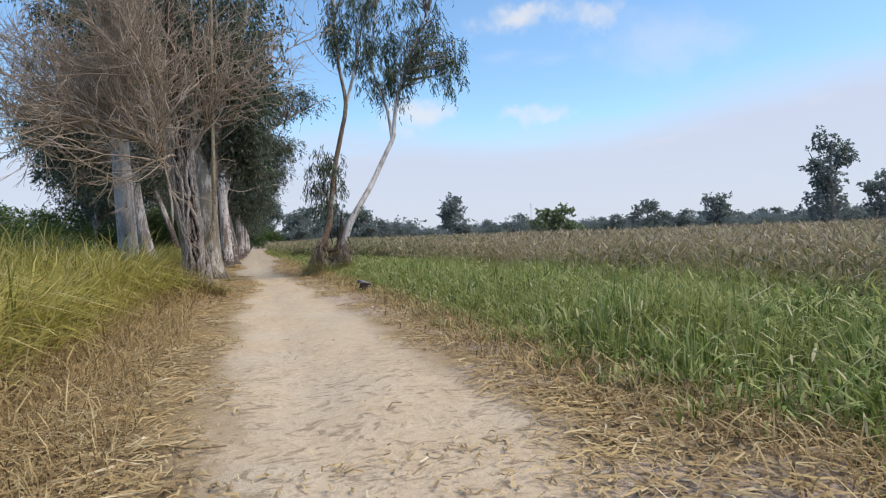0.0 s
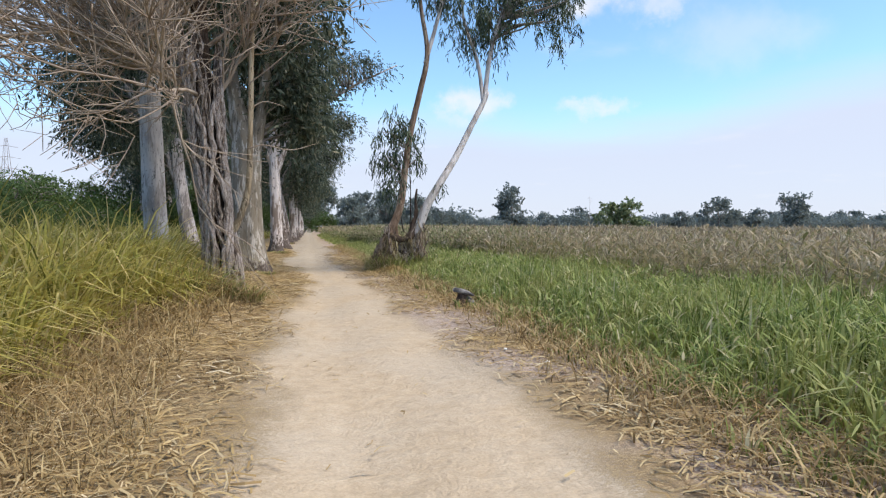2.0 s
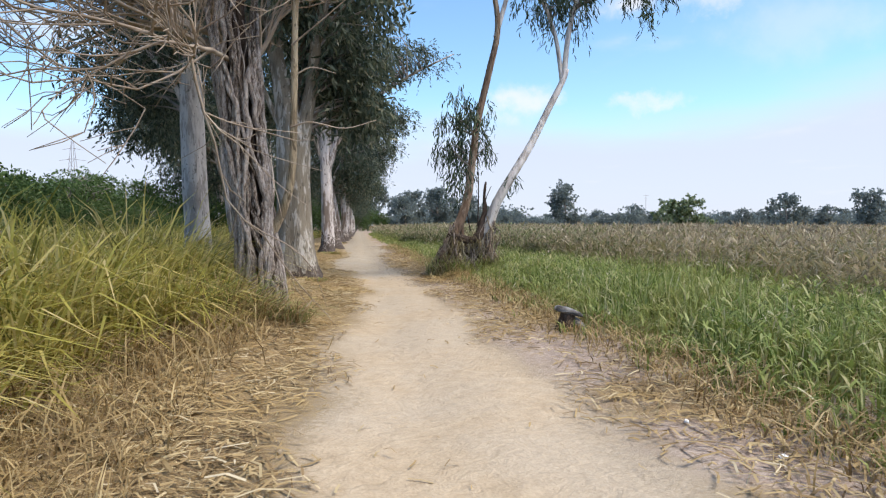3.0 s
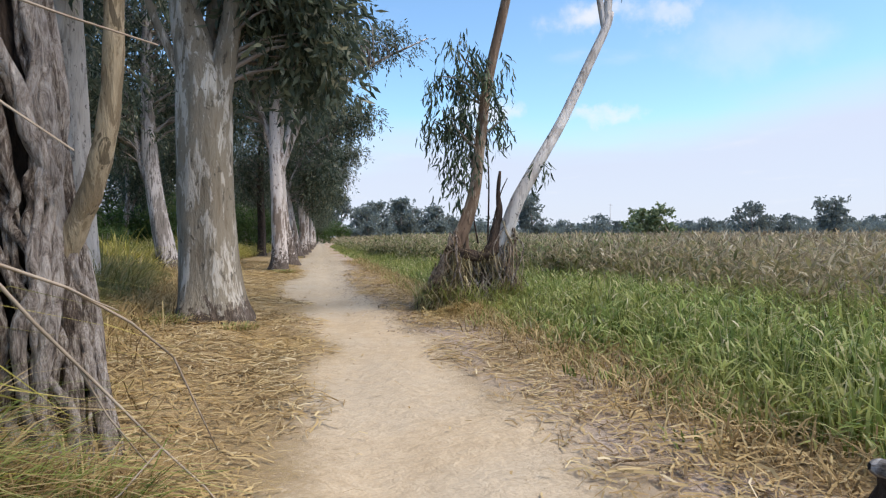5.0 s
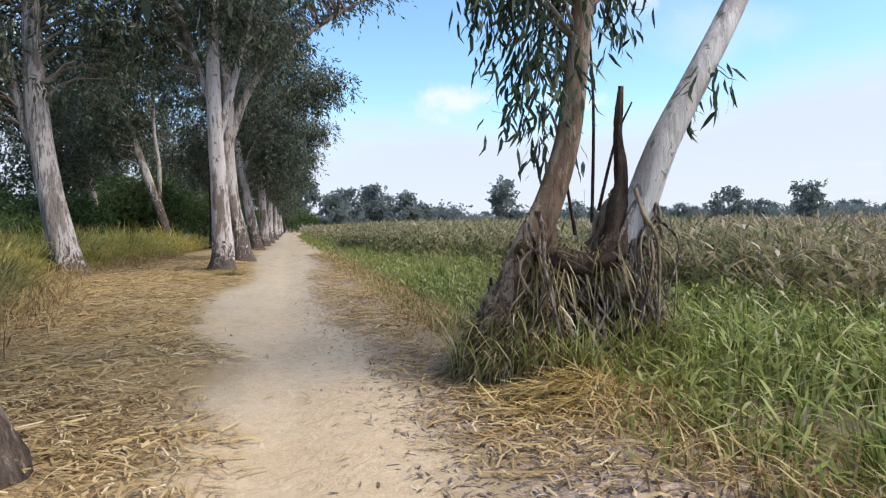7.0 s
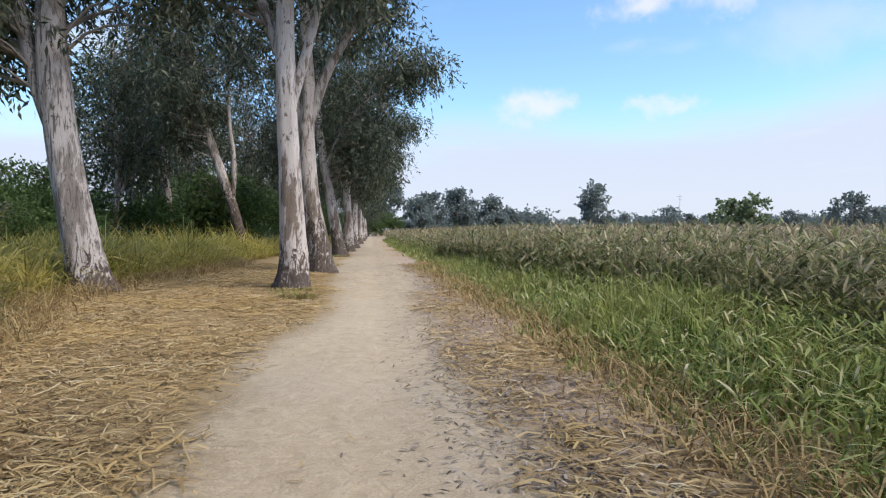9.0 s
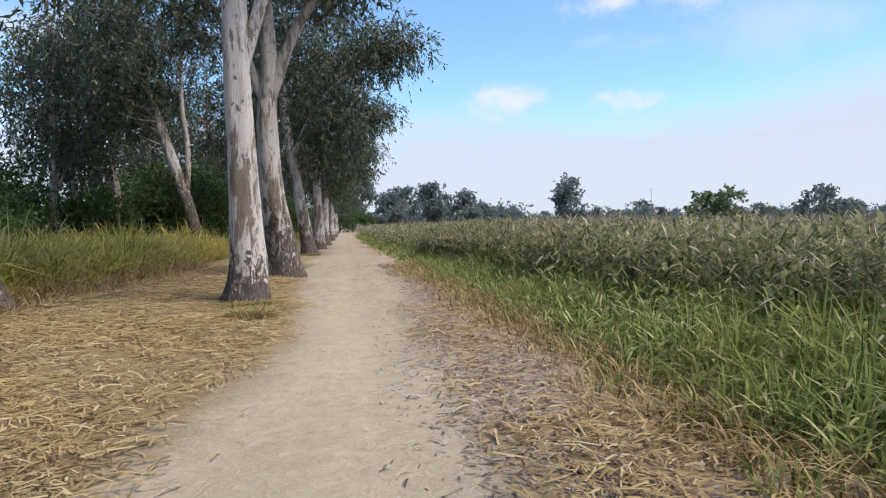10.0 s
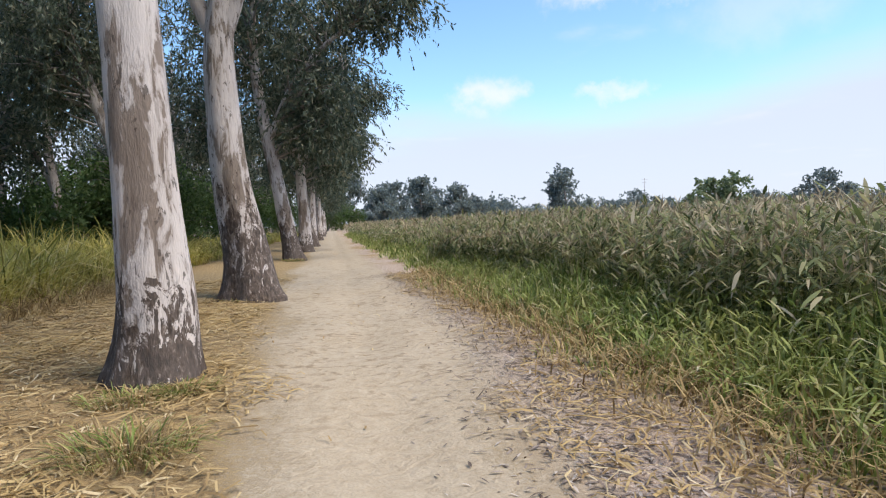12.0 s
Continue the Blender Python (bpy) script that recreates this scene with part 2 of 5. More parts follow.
M_LEAF_PALE = leaf_material("young_gum_leaves", [(0, (0.035, 0.055, 0.038)), (0.5, (0.07, 0.10, 0.062)), (1, (0.14, 0.17, 0.09))], 0.3, 0.4)
# pale bluish grey: the haze of distance is put into the leaf colour
M_LEAF_HAZED = leaf_material("hazed_distant_leaves", [(0, (0.17, 0.205, 0.205)), (0.6, (0.215, 0.25, 0.235)), (1, (0.265, 0.295, 0.245))], 0.5, 0.8)
M_LEAF_HEDGE = leaf_material("hedge_leaves", [(0, (0.045, 0.075, 0.024)), (0.6, (0.085, 0.14, 0.042)), (1, (0.15, 0.21, 0.07))], 0.4, 0.5)
M_LEAF_BUSH = leaf_material("fresh_green_leaves", [(0, (0.11, 0.15, 0.075)), (0.6, (0.18, 0.225, 0.11)), (1, (0.34, 0.37, 0.20))], 0.35, 0.5)
M_GRASS = leaf_material("green_verge_grass", [(0, (0.055, 0.085, 0.02)), (0.3, (0.165, 0.225, 0.05)), (0.62, (0.32, 0.375, 0.11)), (0.84, (0.45, 0.47, 0.19)), (0.95, (0.54, 0.48, 0.26)), (1, (0.72, 0.65, 0.46))], 0.42, 0.6, (0.9, (0.33, 0.315, 0.10), 0.4))
M_TALL = leaf_material("yellow_green_grass", [(0, (0.10, 0.105, 0.022)), (0.25, (0.27, 0.265, 0.055)), (0.55, (0.48, 0.44, 0.105)), (0.82, (0.66, 0.565, 0.19)), (1, (0.76, 0.63, 0.34))], 0.5, 0.5, (1.6, (0.42, 0.335, 0.10), 0.5))
M_WEED = leaf_material("rank_weeds", [(0, (0.065, 0.08, 0.028)), (0.4, (0.15, 0.165, 0.055)), (0.7, (0.25, 0.235, 0.09)), (0.9, (0.34, 0.265, 0.13)), (1, (0.48, 0.39, 0.22))], 0.42, 0.5, (0.6, (0.25, 0.225, 0.08), 0.4))
M_DRY = leaf_material("dry_grass", [(0, (0.17, 0.11, 0.052)), (0.5, (0.36, 0.255, 0.115)), (1, (0.56, 0.43, 0.225))], 0.25, 0.7)
M_LITTER = leaf_material("grey_leaf_litter", [(0, (0.10, 0.075, 0.062)), (0.45, (0.21, 0.165, 0.14)), (0.8, (0.34, 0.28, 0.24)), (1, (0.55, 0.48, 0.42))], 0.1, 0.8)
M_GOLD = leaf_material("golden_straw", [(0, (0.24, 0.155, 0.05)), (0.5, (0.46, 0.325, 0.12)), (1, (0.66, 0.52, 0.25))], 0.2, 0.6)
M_SKIRT = leaf_material("hanging_dead_grass", [(0, (0.06, 0.045, 0.024)), (0.3, (0.17, 0.135, 0.062)), (0.65, (0.36, 0.29, 0.145)), (0.9, (0.50, 0.41, 0.23)), (1, (0.66, 0.57, 0.38))], 0.25, 0.7)
M_STRAW = leaf_material("cut_straw", [(0, (0.14, 0.09, 0.048)), (0.2, (0.27, 0.184, 0.09)), (0.6, (0.42, 0.305, 0.15)), (0.9, (0.52, 0.405, 0.225)), (1, (0.62, 0.525, 0.36))], 0.15, 0.8, (0.8, (0.48, 0.335, 0.14), 0.45))
M_REED = leaf_material("reed_leaves", [(0, (0.035, 0.05, 0.018)), (0.35, (0.14, 0.17, 0.062)), (0.66, (0.32, 0.335, 0.15)), (0.82, (0.42, 0.375, 0.21)), (0.95, (0.54, 0.46, 0.31)), (1, (0.68, 0.60, 0.46))], 0.4, 0.62, (0.5, (0.17, 0.165, 0.08), 0.3))
M_REED_DRY = leaf_material("drying_reed_leaves", [(0, (0.11, 0.12, 0.045)), (0.4, (0.21, 0.20, 0.085)), (0.7, (0.33, 0.275, 0.15)), (0.9, (0.47, 0.38, 0.235)), (0.97, (0.60, 0.51, 0.36)), (1, (0.78, 0.70, 0.56))], 0.48, 0.55, (0.35, (0.33, 0.265, 0.155), 0.35))
M_PLUME = leaf_material("dry_reed_tops", [(0, (0.20, 0.155, 0.10)), (0.5, (0.37, 0.295, 0.195)), (1, (0.60, 0.50, 0.35))], 0.3, 0.8)


# the worn path: distance along it, its middle and its half width
PATH_Y = (0, 5, 9, 12, 16, 19, 22, 24, 26, 30, 33, 35, 38, 43, 60, 100)
PATH_MID = (0.55, 0.70, 0.68, 0.60, 0.62, 0.70, 0.60, 0.45, 0.15, 0.03, 0.30, 0.36, 0.40, 0.20, 0.10, 0.05)
PATH_HALF = (0.80, 0.95, 0.95, 0.88, 0.72, 0.58, 0.66, 0.68, 0.78, 0.86, 0.66, 0.76, 1.08, 1.08, 0.95, 0.90)


def ground_material():
    m, nt, b = material("sandy_ground", 0.95)
    co = nt.nodes.new("ShaderNodeTexCoord")
    sep = nt.nodes.new("ShaderNodeSeparateXYZ")
    nt.links.new(co.outputs["Object"], sep.inputs[0])
    x = sep.outputs["X"]
    big, fine = noise_fac(nt, 0.55, 5), noise_fac(nt, 7.0, 6, (1, 1, 1), 0.65)
    grit = noise_fac(nt, 60.0, 3)
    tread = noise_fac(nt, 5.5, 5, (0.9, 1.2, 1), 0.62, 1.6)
    sand = ramp(nt, fine, [(0.30, (0.425, 0.325, 0.215)), (0.52, (0.48, 0.372, 0.253)), (0.74, (0.535, 0.425, 0.297))])
    sand = blend(nt, maprange(nt, big, 0.42, 0.62, 0, 0.55), sand, (0.475, 0.395, 0.30))
    grey_sand = ramp(nt, fine, [(0.3, (0.36, 0.295, 0.215)), (0.7, (0.44, 0.37, 0.28))])
    sand = blend(nt, maprange(nt, sep.outputs["Y"], 24.0, 31.0, 0.0, 0.75), sand, grey_sand)
    # painted shade of trodden hollows and cart ruts where the sand is loose
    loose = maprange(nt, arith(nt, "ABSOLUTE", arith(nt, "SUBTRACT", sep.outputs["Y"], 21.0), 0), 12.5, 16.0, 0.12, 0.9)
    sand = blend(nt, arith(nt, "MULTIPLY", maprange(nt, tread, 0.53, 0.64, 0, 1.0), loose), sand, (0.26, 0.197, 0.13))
    grain = ramp(nt, grit, [(0.35, (0.88, 0.875, 0.86)), (0.6, (1, 1, 1))])
    sand = blend(nt, 1.0, sand, grain, "MULTIPLY")
    bits = noise_fac(nt, 22.0, 6, (1, 1.7, 1), 0.74, 1.4)
    warm = ramp(nt, bits, [(0.34, (0.13, 0.084, 0.042)), (0.45, (0.24, 0.163, 0.08)), (0.55, (0.34, 0.242, 0.12)), (0.66, (0.45, 0.345, 0.195))])
    cool = ramp(nt, bits, [(0.34, (0.19, 0.14, 0.115)), (0.45, (0.34, 0.26, 0.215)), (0.55, (0.46, 0.365, 0.305)), (0.66, (0.58, 0.485, 0.41))])
    wob = arith(nt, "MULTIPLY", arith(nt, "SUBTRACT", noise_fac(nt, 0.8, 6, (1, 0.5, 1), 0.62), 0.5), 2.6)
    wob2 = arith(nt, "MULTIPLY", arith(nt, "SUBTRACT", bits, 0.5), 2.2)
    # middle and half width along the path, packed as red and green
    course = ramp(nt, arith(nt, "DIVIDE", sep.outputs["Y"], 100.0), [(py / 100, ((mid + 1) / 2, half / 2, 0)) for py, mid, half in zip(PATH_Y, PATH_MID, PATH_HALF)])
    split = nt.nodes.new("ShaderNodeSeparateColor")
    nt.links.new(course, split.inputs[0])
    line = arith(nt, "SUBTRACT", arith(nt, "MULTIPLY", split.outputs[0], 2.0), 1.0)
    d = arith(nt, "ABSOLUTE", arith(nt, "SUBTRACT", x, line), 0)
    d = arith(nt, "SUBTRACT", d, arith(nt, "MULTIPLY", split.outputs[1], 2.0))
    d = arith(nt, "ADD", arith(nt, "ADD", d, arith(nt, "MULTIPLY", wob, 0.55)), arith(nt, "MULTIPLY", wob2, 0.7))
    edge = maprange(nt, d, -0.16, 0.30, 0, 0.95)
    side = maprange(nt, arith(nt, "SUBTRACT", x, line), 0.4, 1.0, 0, 1)
    grey = arith(nt, "MULTIPLY", side, maprange(nt, noise_fac(nt, 0.42, 4), 0.42, 0.54, 0.05, 0.9))
    litter = blend(nt, grey, warm, cool)
    col = blend(nt, edge, sand, litter)
    soil = ramp(nt, fine, [(0.3, (0.075, 0.056, 0.034)), (0.7, (0.17, 0.125, 0.075))])
    far = maprange(nt, arith(nt, "ABSOLUTE", arith(nt, "SUBTRACT", x, 0.0), 0), 3.2, 5.8, 0, 1)
    col = blend(nt, far, col, soil)
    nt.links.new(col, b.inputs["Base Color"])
    h = arith(nt, "ADD", arith(nt, "ADD", fine, arith(nt, "MULTIPLY", tread, 1.2)), arith(nt, "ADD", arith(nt, "MULTIPLY", grit, 0.2), arith(nt, "MULTIPLY", arith(nt, "MULTIPLY", bits, edge), 1.2)))
    bump(nt, b, h, 0.5, 0.045)
    return m


def log_material():
    m, nt, b = material("weathered_wood", 0.95)
    n = noise_fac(nt, 9.0, 6, (0.35, 2.0, 2.0), 0.68, 0.5)
    nt.links.new(ramp(nt, n, [(0.36, (0.03, 0.027, 0.025)), (0.47, (0.12, 0.11, 0.104)), (0.6, (0.34, 0.32, 0.305))]), b.inputs["Base Color"])
    bump(nt, b, n, 0.8, 0.03)
    return m


M_LOG = log_material()
M_PAPER = material("white_paper", 0.7)[0]
M_PAPER.node_tree.nodes["Principled BSDF"].inputs["Base Color"].default_value = (0.78, 0.77, 0.74, 1)
M_GROUND = ground_material()


# ---------------------------------------------------------------- mesh tools
def mesh_np(name, V, F, mat, smooth=False):
    V, F = np.asarray(V, dtype=np.float32), np.asarray(F, dtype=np.int32)
    me = bpy.data.meshes.new(name)
    me.vertices.add(len(V)); me.vertices.foreach_set("co", V.ravel())
    k = F.shape[1]
    me.loops.add(F.size); me.loops.foreach_set("vertex_index", F.ravel())
    me.polygons.add(len(F)); me.polygons.foreach_set("loop_start", np.arange(len(F), dtype=np.int32) * k)
    me.polygons.foreach_set("use_smooth", np.full(len(F), smooth))
    me.materials.append(mat)
    me.update(calc_edges=True)
    return me


def part(name, geo, mat, parent, label="", smooth=False):
    V, F = geo
    ob = new(name, mesh_np(name, V, F, mat, smooth))
    ob.parent = parent
    if label:
        tagged(ob, label)
    return ob


def thing(name, at, label, category, group=""):
    e = new(name)
    e.location = at
    return tagged(e, label, category, group)


def join(geos):
    V, F, n = [], [], 0
    for v, f in geos:
        if len(v):
            V.append(np.asarray(v, dtype=np.float32)); F.append(np.asarray(f, dtype=np.int32) + n); n += len(v)
    return np.concatenate(V), np.concatenate(F)


def smooth_path(pts, n):
    """n points along a Catmull-Rom curve through pts."""
    P = np.asarray(pts, dtype=float)
    P = np.vstack([2 * P[0] - P[1], P, 2 * P[-1] - P[-2]])
    u = np.linspace(0, len(P) - 3 - 1e-6, n)
    i = u.astype(int); t = (u - i)[:, None]
    a, b, c, d = P[i], P[i + 1], P[i + 2], P[i + 3]
    return 0.5 * (2 * b + (c - a) * t + (2 * a - 5 * b + 4 * c - d) * t ** 2 + (3 * b - a - 3 * c + d) * t ** 3)


def tube(path, radii, sides=6, lumps=None):
    """Tube along path; lumps(i, angle) multiplies the radius."""
    P = np.asarray(path, dtype=float)
    n = len(P)
    T = np.gradient(P, axis=0)
    T /= np.linalg.norm(T, axis=1)[:, None] + 1e-9
    ref = np.array((0.0, 1.0, 0.0)) if abs(T[:, 1]).mean() < 0.8 else np.array((1.0, 0.0, 0.0))
    A = np.cross(T, ref); A /= np.linalg.norm(A, axis=1)[:, None] + 1e-9
    B = np.cross(T, A)
    ang = np.arange(sides) * 2 * np.pi / sides
    R = np.asarray(radii, dtype=float)[:, None] * np.ones(sides)
    if lumps is not None:
        R = R * lumps(P, ang)
    V = P[:, None, :] + R[..., None] * (np.cos(ang)[None, :, None] * A[:, None, :] + np.sin(ang)[None, :, None] * B[:, None, :])
    V = np.vstack([V.reshape(-1, 3), P[-1:]])
    i, j = np.meshgrid(np.arange(n - 1), np.arange(sides), indexing="ij")
    a, b = (i * sides + j).ravel(), (i * sides + (j + 1) % sides).ravel()
    F = np.vstack([np.stack([a, b, b + sides], 1), np.stack([a, b + sides, a + sides], 1)])
    k = np.arange(sides) + (n - 1) * sides
    F = np.vstack([F, np.stack([k, np.roll(k, -1), np.full(sides, n * sides)], 1)])
    return V, F


def trunk_geo(pts, radii, rng, sides=26, rings=46, flare=0.45, flute=0.05):
    """A trunk with buttressed foot, shallow flutes and lumps."""
    path = smooth_path(pts, rings)
    r = np.interp(np.linspace(0, 1, rings), np.linspace(0, 1, len(radii)), radii)
    ph = rng.uniform(0, 6.28, 4)

    def lumps(P, ang):
        z = P[:, 2:3]
        f = 1 + flare * np.exp(-np.maximum(z, 0) / 0.28) * (0.7 + 0.5 * np.cos(5 * ang + ph[0])[None, :] * 0.6 + 0.3 * np.cos(3 * ang + ph[1])[None, :])
        f = f * (1 + flute * np.cos(4 * ang + ph[2] + 0.5 * z) + 0.6 * flute * np.cos(7 * ang + ph[3] - 0.9 * z))
        w = np.array([[noise.noise(Vector((3 * math.cos(a), 3 * math.sin(a), 1.3 * zz + ph[0]))) for a in ang] for zz in z[:, 0]])
        return f * (1 + 0.05 * w)
    return tube(path, r, sides, lumps)


def leaves(C, D, length, width, rng, lance=False):
    """Folded lance-shaped leaves at C that hang along D; lance: long and sickle-curved."""
    n = len(C)
    D = D / (np.linalg.norm(D, axis=1)[:, None] + 1e-9)
    S = np.cross(D, rng.normal(size=(n, 3))); S /= np.linalg.norm(S, axis=1)[:, None] + 1e-9
    Nn = np.cross(D, S)
    ln = (length * rng.uniform(0.65, 1.25, n))[:, None]
    w = (width * rng.uniform(0.7, 1.2, n))[:, None]
    mid = C + D * ln * 0.45
    tip = C + D * ln + Nn * ln * 0.12
    if lance:
        m1, m2 = C + D * ln * 0.25 + Nn * ln * 0.03, C + D * ln * 0.62
        bow = S * ln * rng.uniform(-0.16, 0.16, n)[:, None]
        V = np.stack([C, m1 - S * w * 0.5 + bow * 0.6, m1 + S * w * 0.5 + bow * 0.6, m2 - S * w * 0.42 + bow, m2 + S * w * 0.42 + bow, tip], 1).reshape(-1, 3)
        k = np.arange(n)[:, None] * 6
        return V, np.vstack([k + t for t in ([0, 2, 1], [1, 2, 4], [1, 4, 3], [3, 4, 5])])
    V = np.stack([C, mid + S * w * 0.5, tip, mid - S * w * 0.5], 1).reshape(-1, 3)
    k = np.arange(n)[:, None] * 4
    return V, np.vstack([k + [0, 1, 3], k + [1, 2, 3]])


def blades(base, height, width, lean, rng, sag=0.35, az=None, short=False):
    """Grass blades: bends and a point. lean: horizontal reach as a share of the height."""
    n = len(base)
    a = rng.uniform(0, 2 * np.pi, n) if az is None else az
    out = np.stack([np.cos(a), np.sin(a), np.zeros(n)], 1)
    side = np.stack([-np.sin(a), np.cos(a), np.zeros(n)], 1)
    tw = rng.uniform(-0.8, 0.8, n)[:, None]
    side = side * np.cos(tw) + out * np.sin(tw)
    h, l, w = np.asarray(height)[:, None], np.asarray(lean)[:, None], np.asarray(width)[:, None]
    up = np.array((0, 0, 1.0))
    p = [base]
    for u in ((0.55, 1.0) if short else (0.4, 0.75, 1.0)):
        p.append(base + up * h * (u - sag * l * u ** 3) + out * h * l * u ** 2)
    if short:
        V = np.stack([p[0] - side * w * 0.35, p[0] + side * w * 0.35, p[1] - side * w * 0.45, p[1] + side * w * 0.45, p[2]], 1).reshape(-1, 3)
        k = np.arange(n)[:, None] * 5
        return V, np.vstack([k + t for t in ([0, 1, 3], [0, 3, 2], [2, 3, 4])])
    V = np.stack([p[0] - side * w * 0.35, p[0] + side * w * 0.35, p[1] - side * w * 0.5, p[1] + side * w * 0.5,
                  p[2] - side * w * 0.36, p[2] + side * w * 0.36, p[3]], 1).reshape(-1, 3)
    k = np.arange(n)[:, None] * 7
    return V, np.vstack([k + t for t in ([0, 1, 3], [0, 3, 2], [2, 3, 5], [2, 5, 4], [4, 5, 6])])


def clumpy_crown(rng, blobs, clumps, per, length, width, spread=0.38, hang=0.75, lance=False):
    """Hanging sprays of leaves in clumps, most of them near the skin of the blobs. Returns leaves and clump centres."""
    w = np.array([b[2] for b in blobs], dtype=float); w /= w.sum()
    pick = rng.choice(len(blobs), clumps, p=w)
    c = np.array([b[0] for b in blobs], dtype=float)[pick]
    r = np.array([b[1] for b in blobs], dtype=float)[pick]
    u = rng.normal(size=(clumps, 3)); u /= np.linalg.norm(u, axis=1)[:, None]
    cen = c + u * r * (rng.uniform(0.15, 1.05, clumps) ** 0.55)[:, None]
    k = 8                                        # leaves on a spray
    m = max(2, per // k)
    size = np.repeat(rng.uniform(0.6, 1.3, clumps), m)[:, None]
    off = rng.normal(size=(clumps * m, 3)); off /= np.linalg.norm(off, axis=1)[:, None]
    off *= spread * 1.5 * size * rng.uniform(0.2, 1, (clumps * m, 1)) ** 0.5 * np.array((1, 1, 0.8))
    root = np.repeat(cen, m, 0) + off
    fall = off * 0.7 / (spread + 1e-6) + rng.normal(size=root.shape) * 0.35 + np.array((0, 0, -1.35 * hang))
    fall /= np.linalg.norm(fall, axis=1)[:, None] + 1e-9
    reach = spread * 1.9 * size * rng.uniform(0.5, 1.2, (clumps * m, 1))
    t = np.tile(np.linspace(0.05, 1, k), clumps * m)[:, None]
    n = clumps * m * k
    R, Fl = np.repeat(root, k, 0), np.repeat(fall, k, 0)
    C = R + Fl * np.repeat(reach, k, 0) * t + np.array((0, 0, -0.5)) * hang * np.repeat(reach, k, 0) * t ** 2 + rng.normal(size=(n, 3)) * 0.02
    D = Fl * 0.6 + rng.normal(size=(n, 3)) * 0.55 + np.array((0, 0, -0.9 * hang))
    return leaves(C, D, length, width, rng, lance), cen


def twigs_to(rng, cen, limbs, share=0.6, r0=0.028, r1=0.007, sides=4):
    """Thin boughs from the nearest lower place on the limbs to the clumps."""
    S = np.concatenate(limbs)
    out = []
    for c in cen[rng.uniform(size=len(cen)) < share]:
        d = np.linalg.norm(S - c, axis=1) + 1.1 * np.maximum(S[:, 2] - c[2] + 0.5, 0)
        s = S[np.argmin(d)]
        if not 0.15 < np.linalg.norm(c - s) < 2.3:
            continue
        m = 0.5 * (s + c) + rng.normal(size=3) * 0.12 * np.linalg.norm(c - s) + np.array((0, 0, 0.12 * np.linalg.norm(c - s)))
        p = smooth_path([s, m, c], 6)
        k = min(2.0, np.linalg.norm(c - s)) / 1.2
        out.append(tube(p, np.linspace(r0 * k + 0.004, r1, 6), sides))
    return out


# ---------------------------------------------------------------- ground
def left_edge(y):
    """Where the tall grass begins beside the path."""
    return np.interp(y, [-20, 5, 12, 13.8, 16.0, 17.0, 20, 24, 30, 33.5, 37, 42, 60, 90], [-2.3, -2.2, -2.1, -1.45, -1.6, -2.1, -2.5, -3.0, -3.9, -5.1, -5.2, -4.6, -4.2, -3.5])


def right_edge(y):
    """Where the green verge begins."""
    return np.interp(y, [-20, 0, 3, 6, 14, 18, 22, 25, 30, 36, 60, 100], [2.9, 2.75, 2.65, 2.5, 2.6, 2.5, 2.35, 2.2, 2.2, 2.2, 1.9, 1.7])


def reed_edge(y):
    """Where the tall reeds begin behind the verge."""
    return np.interp(y, [-20, 0, 10, 20, 26, 30, 36, 45, 70, 120], [7.4, 7.0, 6.2, 5.2, 4.6, 4.0, 3.35, 3.0, 2.6, 2.4])


def height_at(x, y):
    x, y = np.asarray(x, dtype=float), np.asarray(y, dtype=float)
    near = np.exp(-((x - 0.3) / 6.0) ** 2)
    z = 0.05 * np.clip((np.abs(x - 0.4) - 1.1) / 1.6, 0, 1) ** 2
    z = z + near * (0.012 * np.sin(2.1 * x + 0.7 * y) * np.sin(1.3 * y - 0.8 * x) + 0.008 * np.sin(5.3 * x - 1.9 * y) + 0.006 * np.sin(4.1 * y + 3.0 * x))
    z = z - 0.03 * np.exp(-((x - 0.35) / 0.28) ** 2) * near
    # low bank under the fig and the large gum
    side = np.clip((-0.45 - x) / 0.75, 0, 1)
    z = z + 0.17 * side * side * (3 - 2 * side) * np.interp(y, [10.5, 14.5, 22.0, 26.0], [0, 1, 1, 0]) * np.interp(x, [-14, -7], [0, 1])
    return z


def build_ground():
    def axis(lo, hi, step, far):
        mid = np.arange(lo, hi + 1e-6, step)
        g = np.geomspace(step, far, 34)
        return np.concatenate([lo - np.cumsum(g)[::-1], mid, hi + np.cumsum(g)])
    xs, ys = axis(-4.5, 4.5, 0.09, 900), axis(-2, 46, 0.14, 900)
    X, Y = np.meshgrid(xs, ys, indexing="ij")
    V = np.stack([X, Y, height_at(X, Y)], -1).reshape(-1, 3)
    ny = len(ys)
    i, j = np.meshgrid(np.arange(len(xs) - 1), np.arange(ny - 1), indexing="ij")
    a = (i * ny + j).ravel()
    F = np.stack([a, a + ny, a + ny + 1, a + 1], 1)
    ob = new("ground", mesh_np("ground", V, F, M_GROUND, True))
    tagged(ob, "pale sandy footpath worn between straw-littered field verges", "ground", kind="structure")


build_ground()


